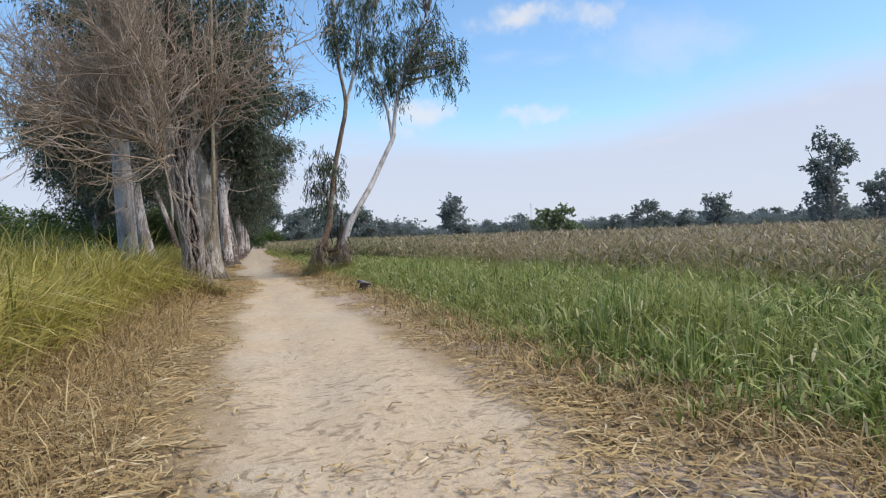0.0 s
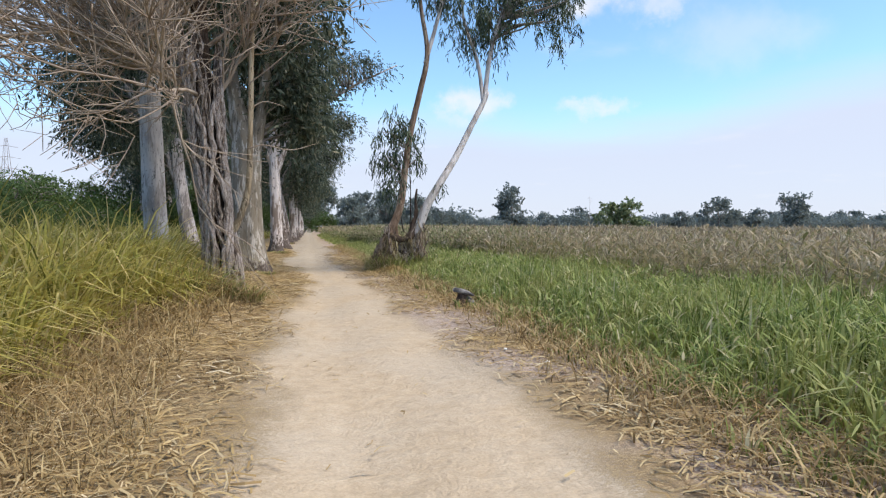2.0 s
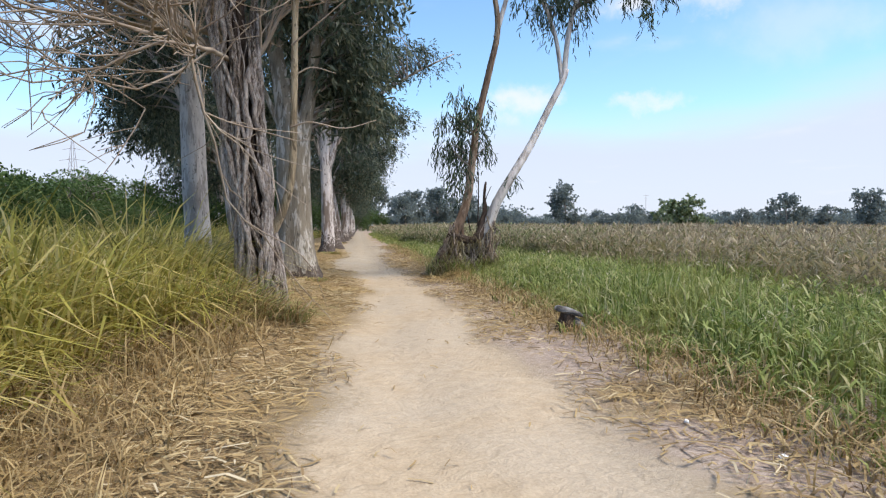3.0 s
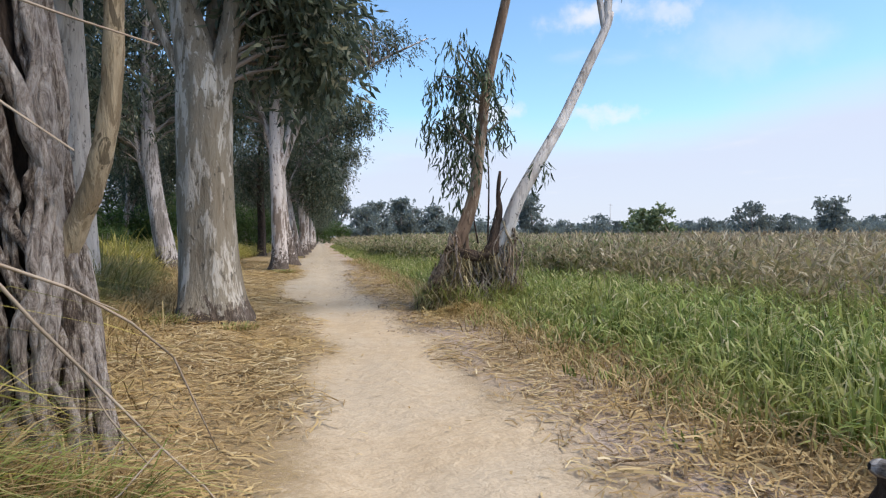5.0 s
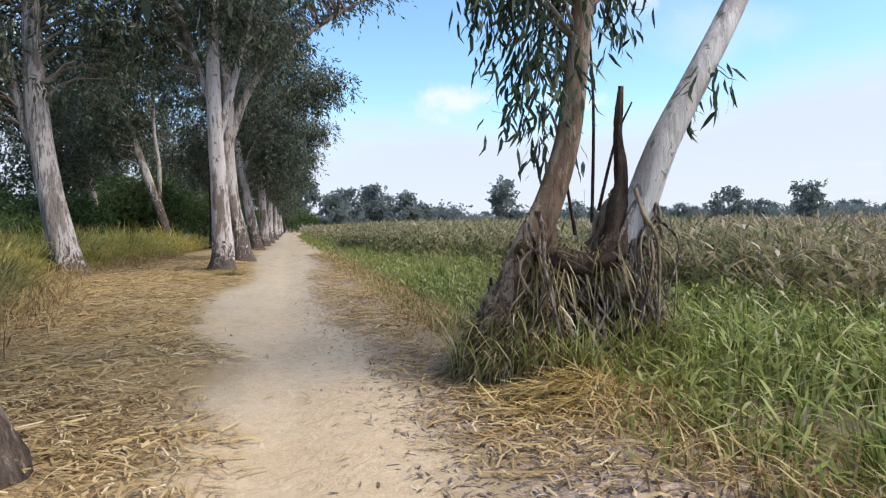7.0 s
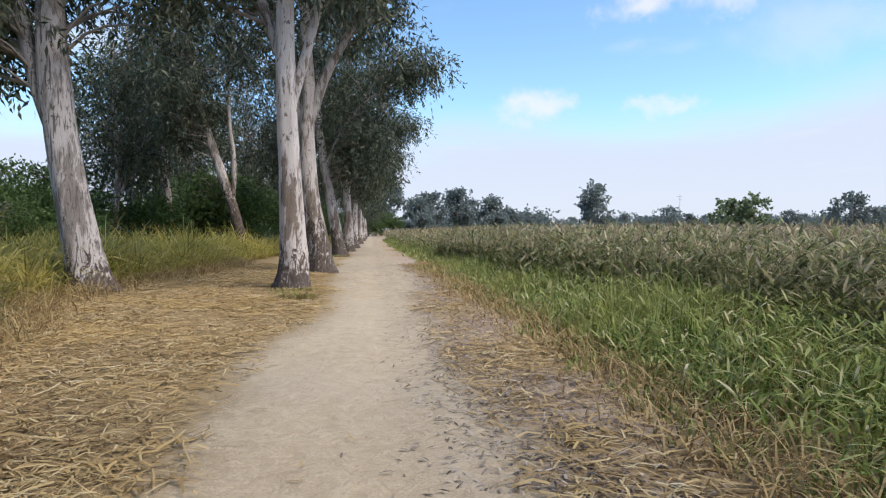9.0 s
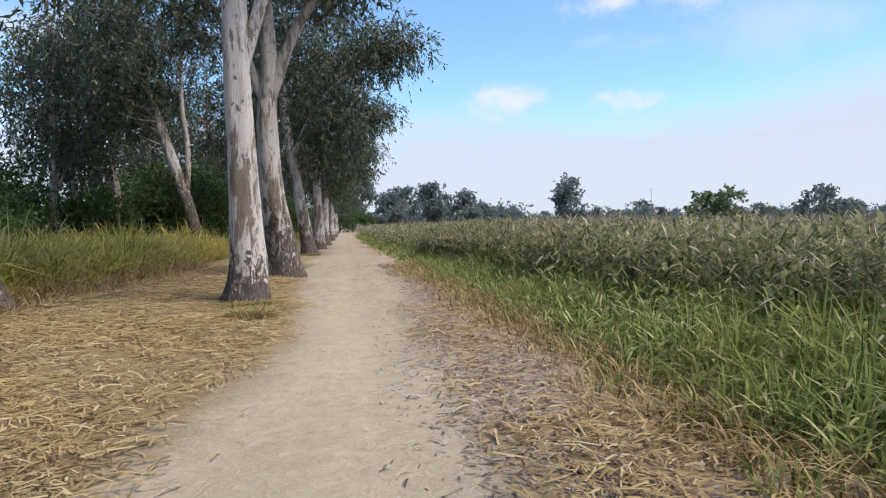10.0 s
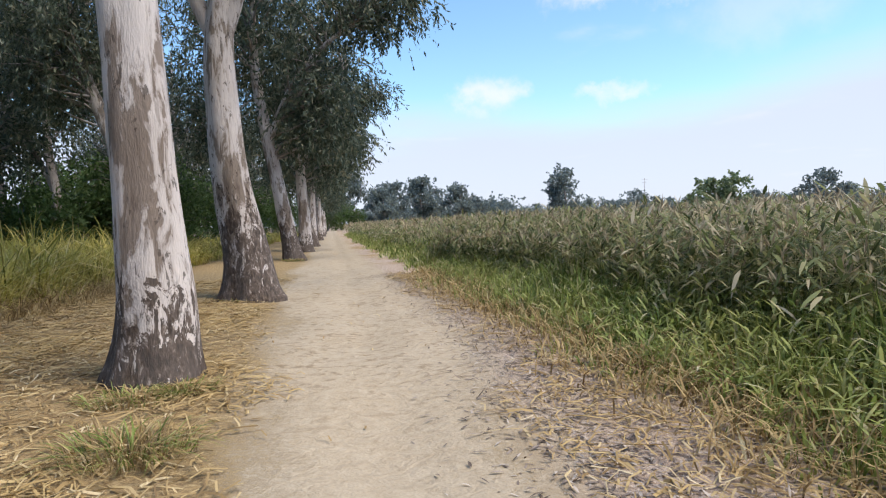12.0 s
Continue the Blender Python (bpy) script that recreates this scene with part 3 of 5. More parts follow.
# ---------------------------------------------------------------- trees
def gum_tree(at, stems, blobs, clumps, per, seed, label, bark=M_BARK, leaf=M_LEAF, group="", length=0.22, width=0.06,
             sides=24, share=0.55, flare=0.45, flute=0.05, spread=0.31, hang=0.5, name="eucalyptus_tree", dense=1.45, lance=False):
    """stems: (points, radii) from the foot up, all relative to the tree's place; the first is the trunk."""
    rng = np.random.default_rng(seed)
    e = thing(name, at, label, "tree", group)
    limbs = []
    for k, (pts, radii) in enumerate(stems):
        limbs.append(smooth_path(pts, 40)[(14 if k == 0 else 4):])
        if k == 0:
            g = trunk_geo(pts, radii, rng, sides, 60 if sides > 12 else 16, flare, flute)
        else:
            r = np.interp(np.linspace(0, 1, 22), np.linspace(0, 1, len(radii)), radii)
            g = tube(smooth_path(pts, 22), r, 12 if sides > 12 else 6)
        part("trunk" if k == 0 else "limb", g, bark, e, smooth=True)
    lv, cen = clumpy_crown(rng, blobs, int(clumps * dense), per, length, width, spread, hang, lance)
    tw = twigs_to(rng, cen, limbs, share)
    if tw:
        tagged(part("branchwork", join(tw), M_LIMB, e, smooth=True), kind="stuff")
    part("crown", lv, leaf, e)
    return e


ROW = "gum trees along the path"
# the large grey gum close to the path
big = gum_tree((-1.30, 20.85, 0.16), [
    ([(0.0, 0, -0.1), (-0.02, 0, 0.8), (-0.05, 0, 2.0), (-0.05, 0, 2.9), (-0.16, 0, 3.45), (-0.30, 0.03, 4.1), (-0.42, 0.08, 5.0), (-0.4, 0.2, 8), (-0.2, 0.3, 13)], [0.39, 0.35, 0.335, 0.32, 0.235, 0.165, 0.15, 0.11, 0.05]),
    ([(0.06, 0.0, 2.7), (0.20, -0.04, 3.3), (0.33, -0.06, 4.0), (0.55, -0.2, 5.4), (1.2, -0.4, 7.4), (1.6, -0.5, 9.5)], [0.21, 0.16, 0.125, 0.11, 0.08, 0.04]),
    ([(-0.24, -0.02, 3.0), (-0.48, -0.02, 3.5), (-0.78, 0.05, 4.3), (-1.1, 0.2, 6.0)], [0.075, 0.055, 0.045, 0.025]),
    ([(-0.02, 0.1, 2.7), (0.02, 0.18, 3.5), (0.08, 0.35, 4.8), (0.15, 0.5, 7)], [0.17, 0.11, 0.09, 0.05]),
    ([(-0.42, 0.05, 4.6), (-0.9, 0.2, 6.2), (-1.8, 0.5, 8.4), (-2.2, 0.6, 10.5)], [0.13, 0.11, 0.09, 0.04]),
], [((1.15, 0.9, 3.9), (0.35, 0.6, 0.6), 0.5), ((0.6, 0, 6.6), (1.7, 2.0, 2.0), 3), ((0, 0.5, 9.0), (2.6, 2.8, 3.2), 4), ((-1.6, 0.5, 7.3), (2.2, 2.2, 2.2), 3), ((0.85, 0.6, 4.7), (0.75, 0.9, 1.0), 1.3)],
    330, 64, 11, "large eucalyptus with smooth grey patchy bark beside the path", M_BARK_GREY, group=ROW, flare=0.4, sides=32)

# paired pale gums at the path's edge further on
gum_tree((-1.42, 36.5, 0), [
    ([(0, 0, -0.1), (0.05, 0, 0.6), (0.02, 0, 1.2), (-0.03, 0, 2.6), (-0.08, 0, 4.0), (-0.1, 0.1, 6.5), (0, 0.2, 9), (0.1, 0.2, 13)], [0.31, 0.29, 0.27, 0.225, 0.21, 0.17, 0.13, 0.06]),
    ([(-0.05, 0, 3.6), (0.35, 0.1, 5.0), (0.9, 0.1, 7.0), (1.6, 0.1, 9.0)], [0.12, 0.1, 0.08, 0.03]),
    ([(-0.08, 0, 4.4), (-0.6, 0.3, 6.0), (-1.4, 0.5, 8.5)], [0.11, 0.09, 0.03]),
], [((0.0, 0.2, 9.5), (3.0, 3.0, 3.0), 5), ((-1.6, 0.6, 7.2), (1.6, 1.8, 1.8), 2), ((0.9, 0.2, 7.4), (1.3, 1.4, 1.4), 1.4)],
    230, 55, 12, "pale-barked eucalyptus with a dark flaking foot at the path edge", M_BARK, group=ROW)
gum_tree((-1.5, 42.2, 0), [
    ([(0.2, 0, -0.1), (0.10, 0, 0.8), (-0.10, 0, 2.2), (-0.18, 0, 4.0), (-0.1, 0, 5.2), (-0.2, 0.2, 8), (-0.1, 0.3, 13)], [0.44, 0.36, 0.285, 0.24, 0.2, 0.15, 0.06]),
    ([(-0.1, 0, 4.4), (0.5, 0, 6.0), (1.4, 0, 7.4), (2.7, 0, 8.4), (4.5, 0.1, 9.6), (6.8, 0.2, 10.8)], [0.17, 0.14, 0.12, 0.1, 0.07, 0.03]),
    ([(-0.15, 0, 4.2), (-0.65, 0.2, 5.4), (-1.2, 0.4, 7.4), (-1.8, 0.4, 9.5)], [0.15, 0.12, 0.09, 0.03]),
], [((0.2, 0.3, 10.0), (3.0, 3.0, 3.0), 5), ((3.6, 0.1, 10.4), (2.6, 1.6, 1.2), 2.2), ((1.8, 0.1, 8.0), (1.2, 1.3, 1.1), 1.2), ((-1.6, 0.5, 7.6), (1.5, 1.6, 2.0), 1.6)],
    280, 55, 13, "pale eucalyptus forking over the path with an arching limb", M_BARK_HALF, group=ROW)

# prototypes for the rest of the avenue
lean_gum = gum_tree((-1.4, 54.2, 0), [
    ([(0.1, 0, -0.1), (0.0, 0, 0.6), (-0.3, 0, 2.4), (-0.75, 0, 5.2), (-0.95, 0, 7.4), (-0.8, 0, 12)], [0.34, 0.29, 0.23, 0.19, 0.15, 0.06]),
    ([(-0.6, 0, 4.2), (0.5, -0.3, 6.4), (2.2, -0.5, 8.0), (4.6, -0.6, 9.3)], [0.13, 0.1, 0.07, 0.02]),
], [((0.3, 0, 9.4), (3.2, 3.0, 3.6), 5), ((3.4, -0.5, 9.0), (1.9, 1.8, 1.4), 2), ((1.2, -0.3, 5.6), (1.7, 1.7, 1.9), 2.4)],
    300, 48, 14, "leaning eucalyptus with dark peeling lower bark", M_BARK_HALF, group=ROW, length=0.23, width=0.075, spread=0.35)
straight_gum = gum_tree((-1.2, 61.5, 0), [
    ([(0, 0, -0.1), (0.03, 0, 1.5), (-0.05, 0, 4), (0.1, 0, 7), (0, 0, 13)], [0.34, 0.28, 0.22, 0.17, 0.06]),
    ([(0, 0, 3.8), (0.8, -0.2, 6.0), (2.2, -0.3, 8.2)], [0.11, 0.08, 0.03]),
], [((0.2, 0, 8.8), (3.0, 3.0, 4.2), 5), ((1.6, 0, 5.4), (1.7, 1.8, 2.0), 2.4), ((-1.4, 0, 5.5), (1.5, 1.6, 2.0), 1.4)],
    290, 46, 15, "tall straight eucalyptus with whitish trunk in the avenue", M_BARK, group=ROW, length=0.24, width=0.08, spread=0.36)
for k, (px, py, rz, s) in enumerate([(-1.1, 68.5, 40, 0.95), (-1.2, 76, 200, 1.0), (-0.9, 84, 100, 0.9), (-1.2, 92, 310, 1.0), (-0.9, 101, 20, 0.95), (-1.2, 111, 250, 1.0), (-1.0, 122, 150, 1.0), (-1.0, 134, 70, 0.95), (-1.0, 148, 10, 1.0)]):
    copy_thing(straight_gum if k % 3 else lean_gum, pose(px, py, 0, 0, 0, rz if k % 3 else 0) @ Matrix.Scale(s, 4))

# second row, behind the grass
gum_tree((-4.3, 25.0, 0), [
    ([(0.05, 0, -0.1), (0.0, 0, 1.5), (-0.1, 0, 4.3), (-0.1, 0, 6.2), (0.0, 0.2, 9), (0.1, 0.2, 13)], [0.36, 0.31, 0.29, 0.25, 0.17, 0.07]),
    ([(-0.05, 0, 4.0), (-0.7, 0, 5.2), (-1.6, 0, 6.2)], [0.1, 0.07, 0.03]),
    ([(0, 0, 6.0), (0.6, 0, 8.0), (1.5, 0.2, 10.0)], [0.15, 0.1, 0.04]),
    ([(-0.1, 0, 5.0), (-0.8, 1.4, 6.2), (-1.6, 3.0, 6.4)], [0.09, 0.07, 0.02]),
], [((0, 0.3, 8.6), (2.8, 2.6, 2.8), 5), ((-2.0, 0.8, 5.8), (1.6, 1.6, 1.5), 1.5), ((-1.6, 3.0, 4.8), (1.5, 1.7, 1.3), 2.0), ((-1.0, 0.6, 11), (2.5, 2.5, 2.5), 1.5)],
    330, 55, 21, "tall eucalyptus with smooth pale trunk behind tall grass", M_BARK_PALE)
gum_tree((-5.25, 35.9, 0), [
    ([(0.15, 0, -0.1), (0.05, 0, 0.6), (-0.22, 0, 2.2), (-0.45, 0, 4.2), (-0.5, 0, 6.7), (-0.4, 0, 12)], [0.42, 0.36, 0.30, 0.28, 0.2, 0.07]),
    ([(-0.28, 0, 2.6), (-0.8, 0, 4.2), (-1.3, 0.2, 6.5), (-1.6, 0.3, 9)], [0.17, 0.14, 0.1, 0.04]),
    ([(-0.95, 0.05, 4.8), (-1.9, 0.1, 6.2), (-2.8, 0.2, 7.8)], [0.09, 0.07, 0.03]),
], [((-0.4, 0.2, 9.0), (3.0, 3.0, 3.2), 5), ((-1.8, 0.2, 5.8), (1.9, 1.9, 1.7), 2.2), ((1.2, 0.4, 6.2), (1.2, 1.3, 1.3), 1.0), ((-2.7, 0.2, 7.6), (1.9, 1.9, 1.9), 2.4), ((-2.6, 1.5, 9.4), (2.6, 2.4, 2.0), 3.0), ((-3.4, 0.5, 5.7), (1.8, 1.9, 1.3), 2.2), ((-4.6, 1.0, 7.6), (1.8, 2.0, 1.8), 2.2)],
    560, 50, 22, "forked eucalyptus with peeling grey bark in dry weeds", M_BARK_STREAK)
gum_tree((-5.3, 52.0, 0), [
    ([(0, 0, -0.1), (-0.25, 0, 1.0), (-0.6, 0, 2.4), (-1.5, 0, 5.2), (-2.0, 0, 6.8), (-2.4, 0, 10)], [0.28, 0.245, 0.22, 0.19, 0.14, 0.05]),
    ([(-0.6, 0, 2.4), (-0.5, 0, 4.2), (-0.7, 0, 6.4), (-0.6, 0, 9)], [0.12, 0.11, 0.09, 0.03]),
], [((-1.6, 0, 9.2), (2.6, 2.6, 2.6), 4), ((-2.4, 0.3, 6.2), (1.7, 1.7, 1.4), 2), ((-3.6, 0.5, 9.0), (2.4, 2.2, 2.4), 2.5), ((-2.6, -1.0, 7.2), (1.8, 1.8, 1.5), 1.6)],
    430, 46, 23, "slender leaning eucalyptus with dark flaking trunk", M_BARK_STOCKING, length=0.21, width=0.055)


# a dark rough-barked tree beyond the clearing
gum_tree((-3.9, 57.5, 0), [
    ([(0, 0, -0.1), (0.05, 0, 2.0), (0.0, 0, 5.0), (0.1, 0, 9.0), (0, 0, 12)], [0.30, 0.26, 0.22, 0.15, 0.05]),
], [((0, 0, 8.6), (2.8, 2.8, 3.6), 5), ((-0.8, 0, 5.4), (1.7, 1.7, 1.6), 2)],
    190, 46, 24, "dark rough-barked tree at the back of the clearing", M_BARK_DARK, length=0.28, width=0.06, spread=0.44)

# woodland behind the second row
WOOD = "woodland behind the avenue"
wood_gum = gum_tree((-10.5, 58, 0), [
    ([(0, 0, -0.1), (0.1, 0, 2.5), (-0.1, 0, 5), (0.1, 0, 9), (0, 0, 12)], [0.22, 0.18, 0.15, 0.1, 0.04]),
    ([(0, 0, 3.0), (-0.9, 0.2, 5.2), (-1.9, 0.3, 7.5)], [0.1, 0.08, 0.03]),
], [((0, 0, 8.4), (2.9, 2.9, 3.2), 5), ((-1.4, 0, 5.4), (1.9, 1.9, 1.6), 2)],
    210, 44, 31, "dark-leaved eucalyptus in the woodland edge", M_BARK_HALF, group=WOOD, length=0.24, width=0.088, spread=0.38, sides=12, dense=1.1)
low_tree = gum_tree((-9.5, 66, 0), [
    ([(0, 0, -0.1), (0.2, 0, 1.2), (0.0, 0.1, 3.0), (0.1, 0, 5.0)], [0.16, 0.13, 0.09, 0.03]),
    ([(0.1, 0, 1.0), (0.8, 0.2, 2.4), (1.3, 0.2, 3.8)], [0.09, 0.07, 0.02]),
], [((0, 0, 3.6), (2.4, 2.4, 1.9), 4), ((0.8, 0.2, 2.0), (1.9, 1.9, 1.4), 2)],
    170, 46, 32, "bushy dark green understorey tree", M_LIMB, M_LEAF_HEDGE, group=WOOD, length=0.26, width=0.11, spread=0.42, hang=0.3, sides=10, dense=1.1)
for k, (px, py, rz, s) in enumerate([(-9, 72, 120, 1.0), (-8, 84, 260, 1.0), (-14, 76, 310, 1.1), (-7.5, 98, 90, 1.05), (-13, 95, 150, 1.0), (-6, 116, 10, 1.1), (-12, 118, 210, 1.1), (-19, 92, 240, 1.1), (-12.4, 58, 330, 1.0), (-11.5, 54, 200, 0.85)]):
    copy_thing(wood_gum, pose(px, py, 0, 0, 0, rz) @ Matrix.Scale(s, 4))
for px, py, rz, s in [(-8.2, 59, 100, 0.85), (-7.5, 62, 130, 0.75), (-15, 70, 220, 1.0), (-18, 52, 300, 0.9), (-7, 76, 15, 0.85), (-10, 82, 95, 1.0), (-6.5, 90, 175, 0.9), (-22, 62, 250, 1.05), (-6, 106, 330, 1.0), (-14.5, 47, 20, 0.5), (-26, 52, 80, 0.95), (-11, 104, 110, 1.1), (-30, 70, 60, 1.1), (-12, 45.5, 140, 0.45), (-12.5, 54, 260, 0.6), (-16, 47.5, 190, 0.75), (-15.5, 57, 70, 0.9), (-0.5, 166, 40, 1.2), (2.5, 170, 200, 1.1), (-3.5, 163, 90, 1.3), (5.5, 172, 300, 0.9)]:
    copy_thing(low_tree, pose(px, py, 0, 0, 0, rz) @ Matrix.Scale(s, 4))


def hedge_bush(at, size, seed, label, leaf, group="", name="hedge_bush", length=0.24, width=0.12, clumps=150, per=40):
    rng = np.random.default_rng(seed)
    e = thing(name, at, label, "bush", group)
    sx, sy, sz = size
    stems = []
    for k in range(6):
        a = rng.uniform(0, 6.28)
        stems.append(smooth_path([(0.3 * math.cos(a), 0.3 * math.sin(a), -0.1), (0.35 * sx * math.cos(a), 0.35 * sy * math.sin(a), 0.4 * sz), (0.5 * sx * math.cos(a), 0.5 * sy * math.sin(a), 0.8 * sz)], 8))
    part("stems", join([tube(p, np.linspace(0.06, 0.015, 8), 5) for p in stems]), M_LIMB, e, smooth=True)
    lv, _ = clumpy_crown(rng, [((0, 0, 0.5 * sz), (0.85 * sx, 0.85 * sy, 0.48 * sz), 3), ((0.4 * sx, 0.2 * sy, 0.68 * sz), (0.5 * sx, 0.5 * sy, 0.30 * sz), 1), ((-0.4 * sx, 0, 0.6 * sz), (0.5 * sx, 0.5 * sy, 0.32 * sz), 1)], clumps, per, length, width, 0.3, 0.15)
    part("crown", lv, leaf, e)
    return e


HEDGE = "overgrown hedge beyond the grass"
hb = hedge_bush((-15.5, 30, 0), (2.6, 2.6, 3.9), 41, "dense dark green bush in an overgrown hedge", M_LEAF_HEDGE, HEDGE)
for k, (px, py, s) in enumerate([(-16.5, 34, 1.0), (-15.5, 26, 0.95), (-17, 38.5, 1.05), (-15, 22, 0.9), (-18, 43, 1.0), (-15.5, 18, 0.95), (-19.5, 47, 1.05), (-14.5, 14, 0.85), (-21, 33, 1.1), (-22, 40, 1.15), (-20, 25, 1.1), (-24, 48, 1.1), (-14.2, 41.5, 0.6), (-15.2, 45, 0.65), (-11.2, 49, 0.5), (-14, 53, 0.85), (-10.4, 55.5, 0.75), (-17.5, 53, 0.95), (-9.6, 60, 0.8)]):
    copy_thing(hb, pose(px, py, 0, 0, 0, 77 * k) @ Matrix.Scale(s, 4))


# the fig that strangles a gum, with bare crown
def fig_lean(z):
    """How far the fig's trunk leans away from the path at height z."""
    return np.interp(z, [0, 1.0, 2.2, 3.7, 6.0, 9.0], [0.08, 0.0, -0.14, -0.28, -0.34, -0.30])


def bare_shoot(rng, start, way, length, r0, r1, n, rise, wander):
    """A leafless shoot that bends upwards as it grows: path and tube."""
    d = way / np.linalg.norm(way)
    p = [np.array(start, dtype=float)]
    for k in range(n):
        d = d + rng.normal(size=3) * wander + np.array((0, 0, rise))
        d = d / np.linalg.norm(d)
        p.append(p[-1] + d * length / n)
    p = np.array(p)
    return p, d, tube(p, np.linspace(r0, r1, n + 1), 7 if r0 > 0.02 else (4 if r0 > 0.008 else 3))


def strangler_fig():
    rng = np.random.default_rng(51)
    e = thing("strangler_fig_tree", (-1.29, 15.5, 0.13), "bare strangler fig with braided aerial roots round a trunk", "tree")
    ring, side = 130, 90
    zs = np.array((-0.2, 0.6, 1.5, 2.5, 3.4, 6.0, 9.0))
    core = smooth_path(np.stack([fig_lean(zs), 0.1 + 0.02 * zs, zs], 1), ring)
    girth = np.interp(np.linspace(0, 1, ring), [0, 0.05, 0.12, 0.25, 0.4, 0.6, 1], [0.23, 0.185, 0.145, 0.14, 0.18, 0.15, 0.04])

    def ridges(P, ang):
        out = np.empty((len(P), len(ang)))
        for i, q in enumerate(P):
            for j, a in enumerate(ang):
                w = noise.noise(Vector((1.6 * math.cos(a), 1.6 * math.sin(a), 1.1 * q[2])))
                w2 = noise.noise(Vector((5 * math.cos(a), 5 * math.sin(a), 2.6 * q[2] + 9)))
                ridge = 1 - abs(math.sin(11 * a + 4.2 * w + 1.5 * w2 + 0.35 * q[2]))
                out[i, j] = 0.90 + 0.22 * ridge ** 1.2 + 0.08 * w2
        return out
    # the trunk's dark colour stands in for shade between the roots
    part("trunk", tube(core, girth, side, ridges), M_ROOT_DARK, e, "deeply fissured dark brown trunk, toned for shade between the roots", True)
    stem = tube(smooth_path([(0.08, 0.08, 0.75), (0.22, 0.02, 1.05), (0.37, -0.06, 1.38), (0.46, -0.12, 1.8), (0.49, -0.15, 2.6), (0.53, -0.14, 4.5), (0.6, -0.1, 7)], 40), np.linspace(0.06, 0.034, 40) * (1 + 0.06 * np.sin(np.arange(40) * 1.9)), 12)
    young = part("stem", stem, M_BARK_STAKE, e, "smooth tan young stem", True)
    for k, pts in enumerate(([(0.45, -0.18, 2.3), (0.7, -0.23, 2.36), (1.1, -0.18, 2.3), (1.5, -0.12, 2.42)], [(0.46, -0.18, 2.9), (0.7, -0.12, 3.05), (1.0, -0.07, 3.0)], [(0.47, -0.18, 3.3), (0.8, -0.28, 3.55), (1.3, -0.28, 4.0)])):
        part("dead_twig", tube(smooth_path(pts, 14), np.linspace(0.013, 0.005, 14), 5), M_TWIG, young, smooth=True)
    # roots: fine net, middling strands, and a few thick pale ones that stand proud and wander
    for k in range(104):
        thick_one, middling = k % 9 == 0, k % 3 == 1
        a0 = rng.uniform(0, 2 * np.pi)
        z0 = rng.uniform(3.0, 4.3) if k % 4 or thick_one else rng.uniform(1.0, 2.6)
        tw = rng.normal() * (0.75 if thick_one else 0.42)
        sway = 0.34 if thick_one else 0.24
        proud = 0.045 if thick_one else (0.02 if middling else 0.0)
        pts = []
        n = 18
        for i in range(n):
            u = i / (n - 1)
            z = z0 * (1 - u)
            a = a0 + tw * u + sway * math.sin((9 if thick_one else 7) * u + k) * min(1, 2 * z) + rng.normal() * 0.11
            r = np.interp(z, [0, 0.4, 1.2, 2.5, 4.2], [0.30, 0.235, 0.19, 0.195, 0.27]) * rng.uniform(0.97, 1.04) + proud * min(1, 1.5 * z)
            pts.append((fig_lean(z) + r * 1.05 * math.cos(a), 0.1 + r * math.sin(a), z - 0.08))
        thick = rng.uniform(0.022, 0.034) if thick_one else (rng.uniform(0.015, 0.024) if middling else rng.uniform(0.007, 0.013))
        m = 54
        r = thick * (1 + 0.22 * np.sin(np.linspace(0, 23, m) + k)) * np.linspace(1.15, 1.0 if thick_one else 1.5, m)
        part("aerial_root", tube(smooth_path(pts, m), r, 9 if thick_one else 7), M_ROOT_PALE if thick_one or k % 5 == 0 else M_ROOT, e, smooth=True)
    # bare vase of boughs: limb, side boughs, shoots and twigs
    twigs = []
    for k in range(18):
        z = rng.uniform(2.9, 4.6)
        west = k % 6 != 0
        az = rng.normal(math.pi * 1.05, 0.6) if west else rng.normal(0.0, 0.8)
        el = rng.uniform(0.0, 0.55) if k % 2 else rng.uniform(0.4, 1.3)
        d = np.array((math.cos(az) * math.cos(el), math.sin(az) * math.cos(el), math.sin(el)))
        start = (fig_lean(z) + 0.12 * math.cos(az), 0.15 + 0.12 * math.sin(az), z)
        p, d1, g = bare_shoot(rng, start, d, rng.uniform(2.2, 3.7) * (1 if west else 0.6), rng.uniform(0.026, 0.05), 0.011, 10, 0.02 if k % 2 else 0.045, 0.12)
        geo = [g]
        for j in range(10):
            q, d2, g = bare_shoot(rng, p[rng.integers(2, 10)], d1 * 0.9 + rng.normal(size=3) * 0.55 + np.array((0, 0, 0.1)), rng.uniform(1.1, 2.3), 0.018, 0.006, 7, 0.06, 0.16)
            geo.append(g)
            for i in range(8):
                t, d3, g = bare_shoot(rng, q[rng.integers(1, 8)], d2 * 0.9 + rng.normal(size=3) * 0.5, rng.uniform(0.5, 1.2), 0.0085, 0.005, 4, 0.05, 0.16)
                twigs.append(g)
                for _ in range(3):
                    twigs.append(bare_shoot(rng, t[rng.integers(1, 5)], d3 * 0.9 + rng.normal(size=3) * 0.5, rng.uniform(0.2, 0.6), 0.006, 0.0035, 2, 0.04, 0.15)[2])
        part("bough", join(geo), M_TWIG, e, smooth=True)
    tagged(part("twigwork", join(twigs), M_TWIG, e, "fine leafless twigs", True), kind="stuff")


strangler_fig()

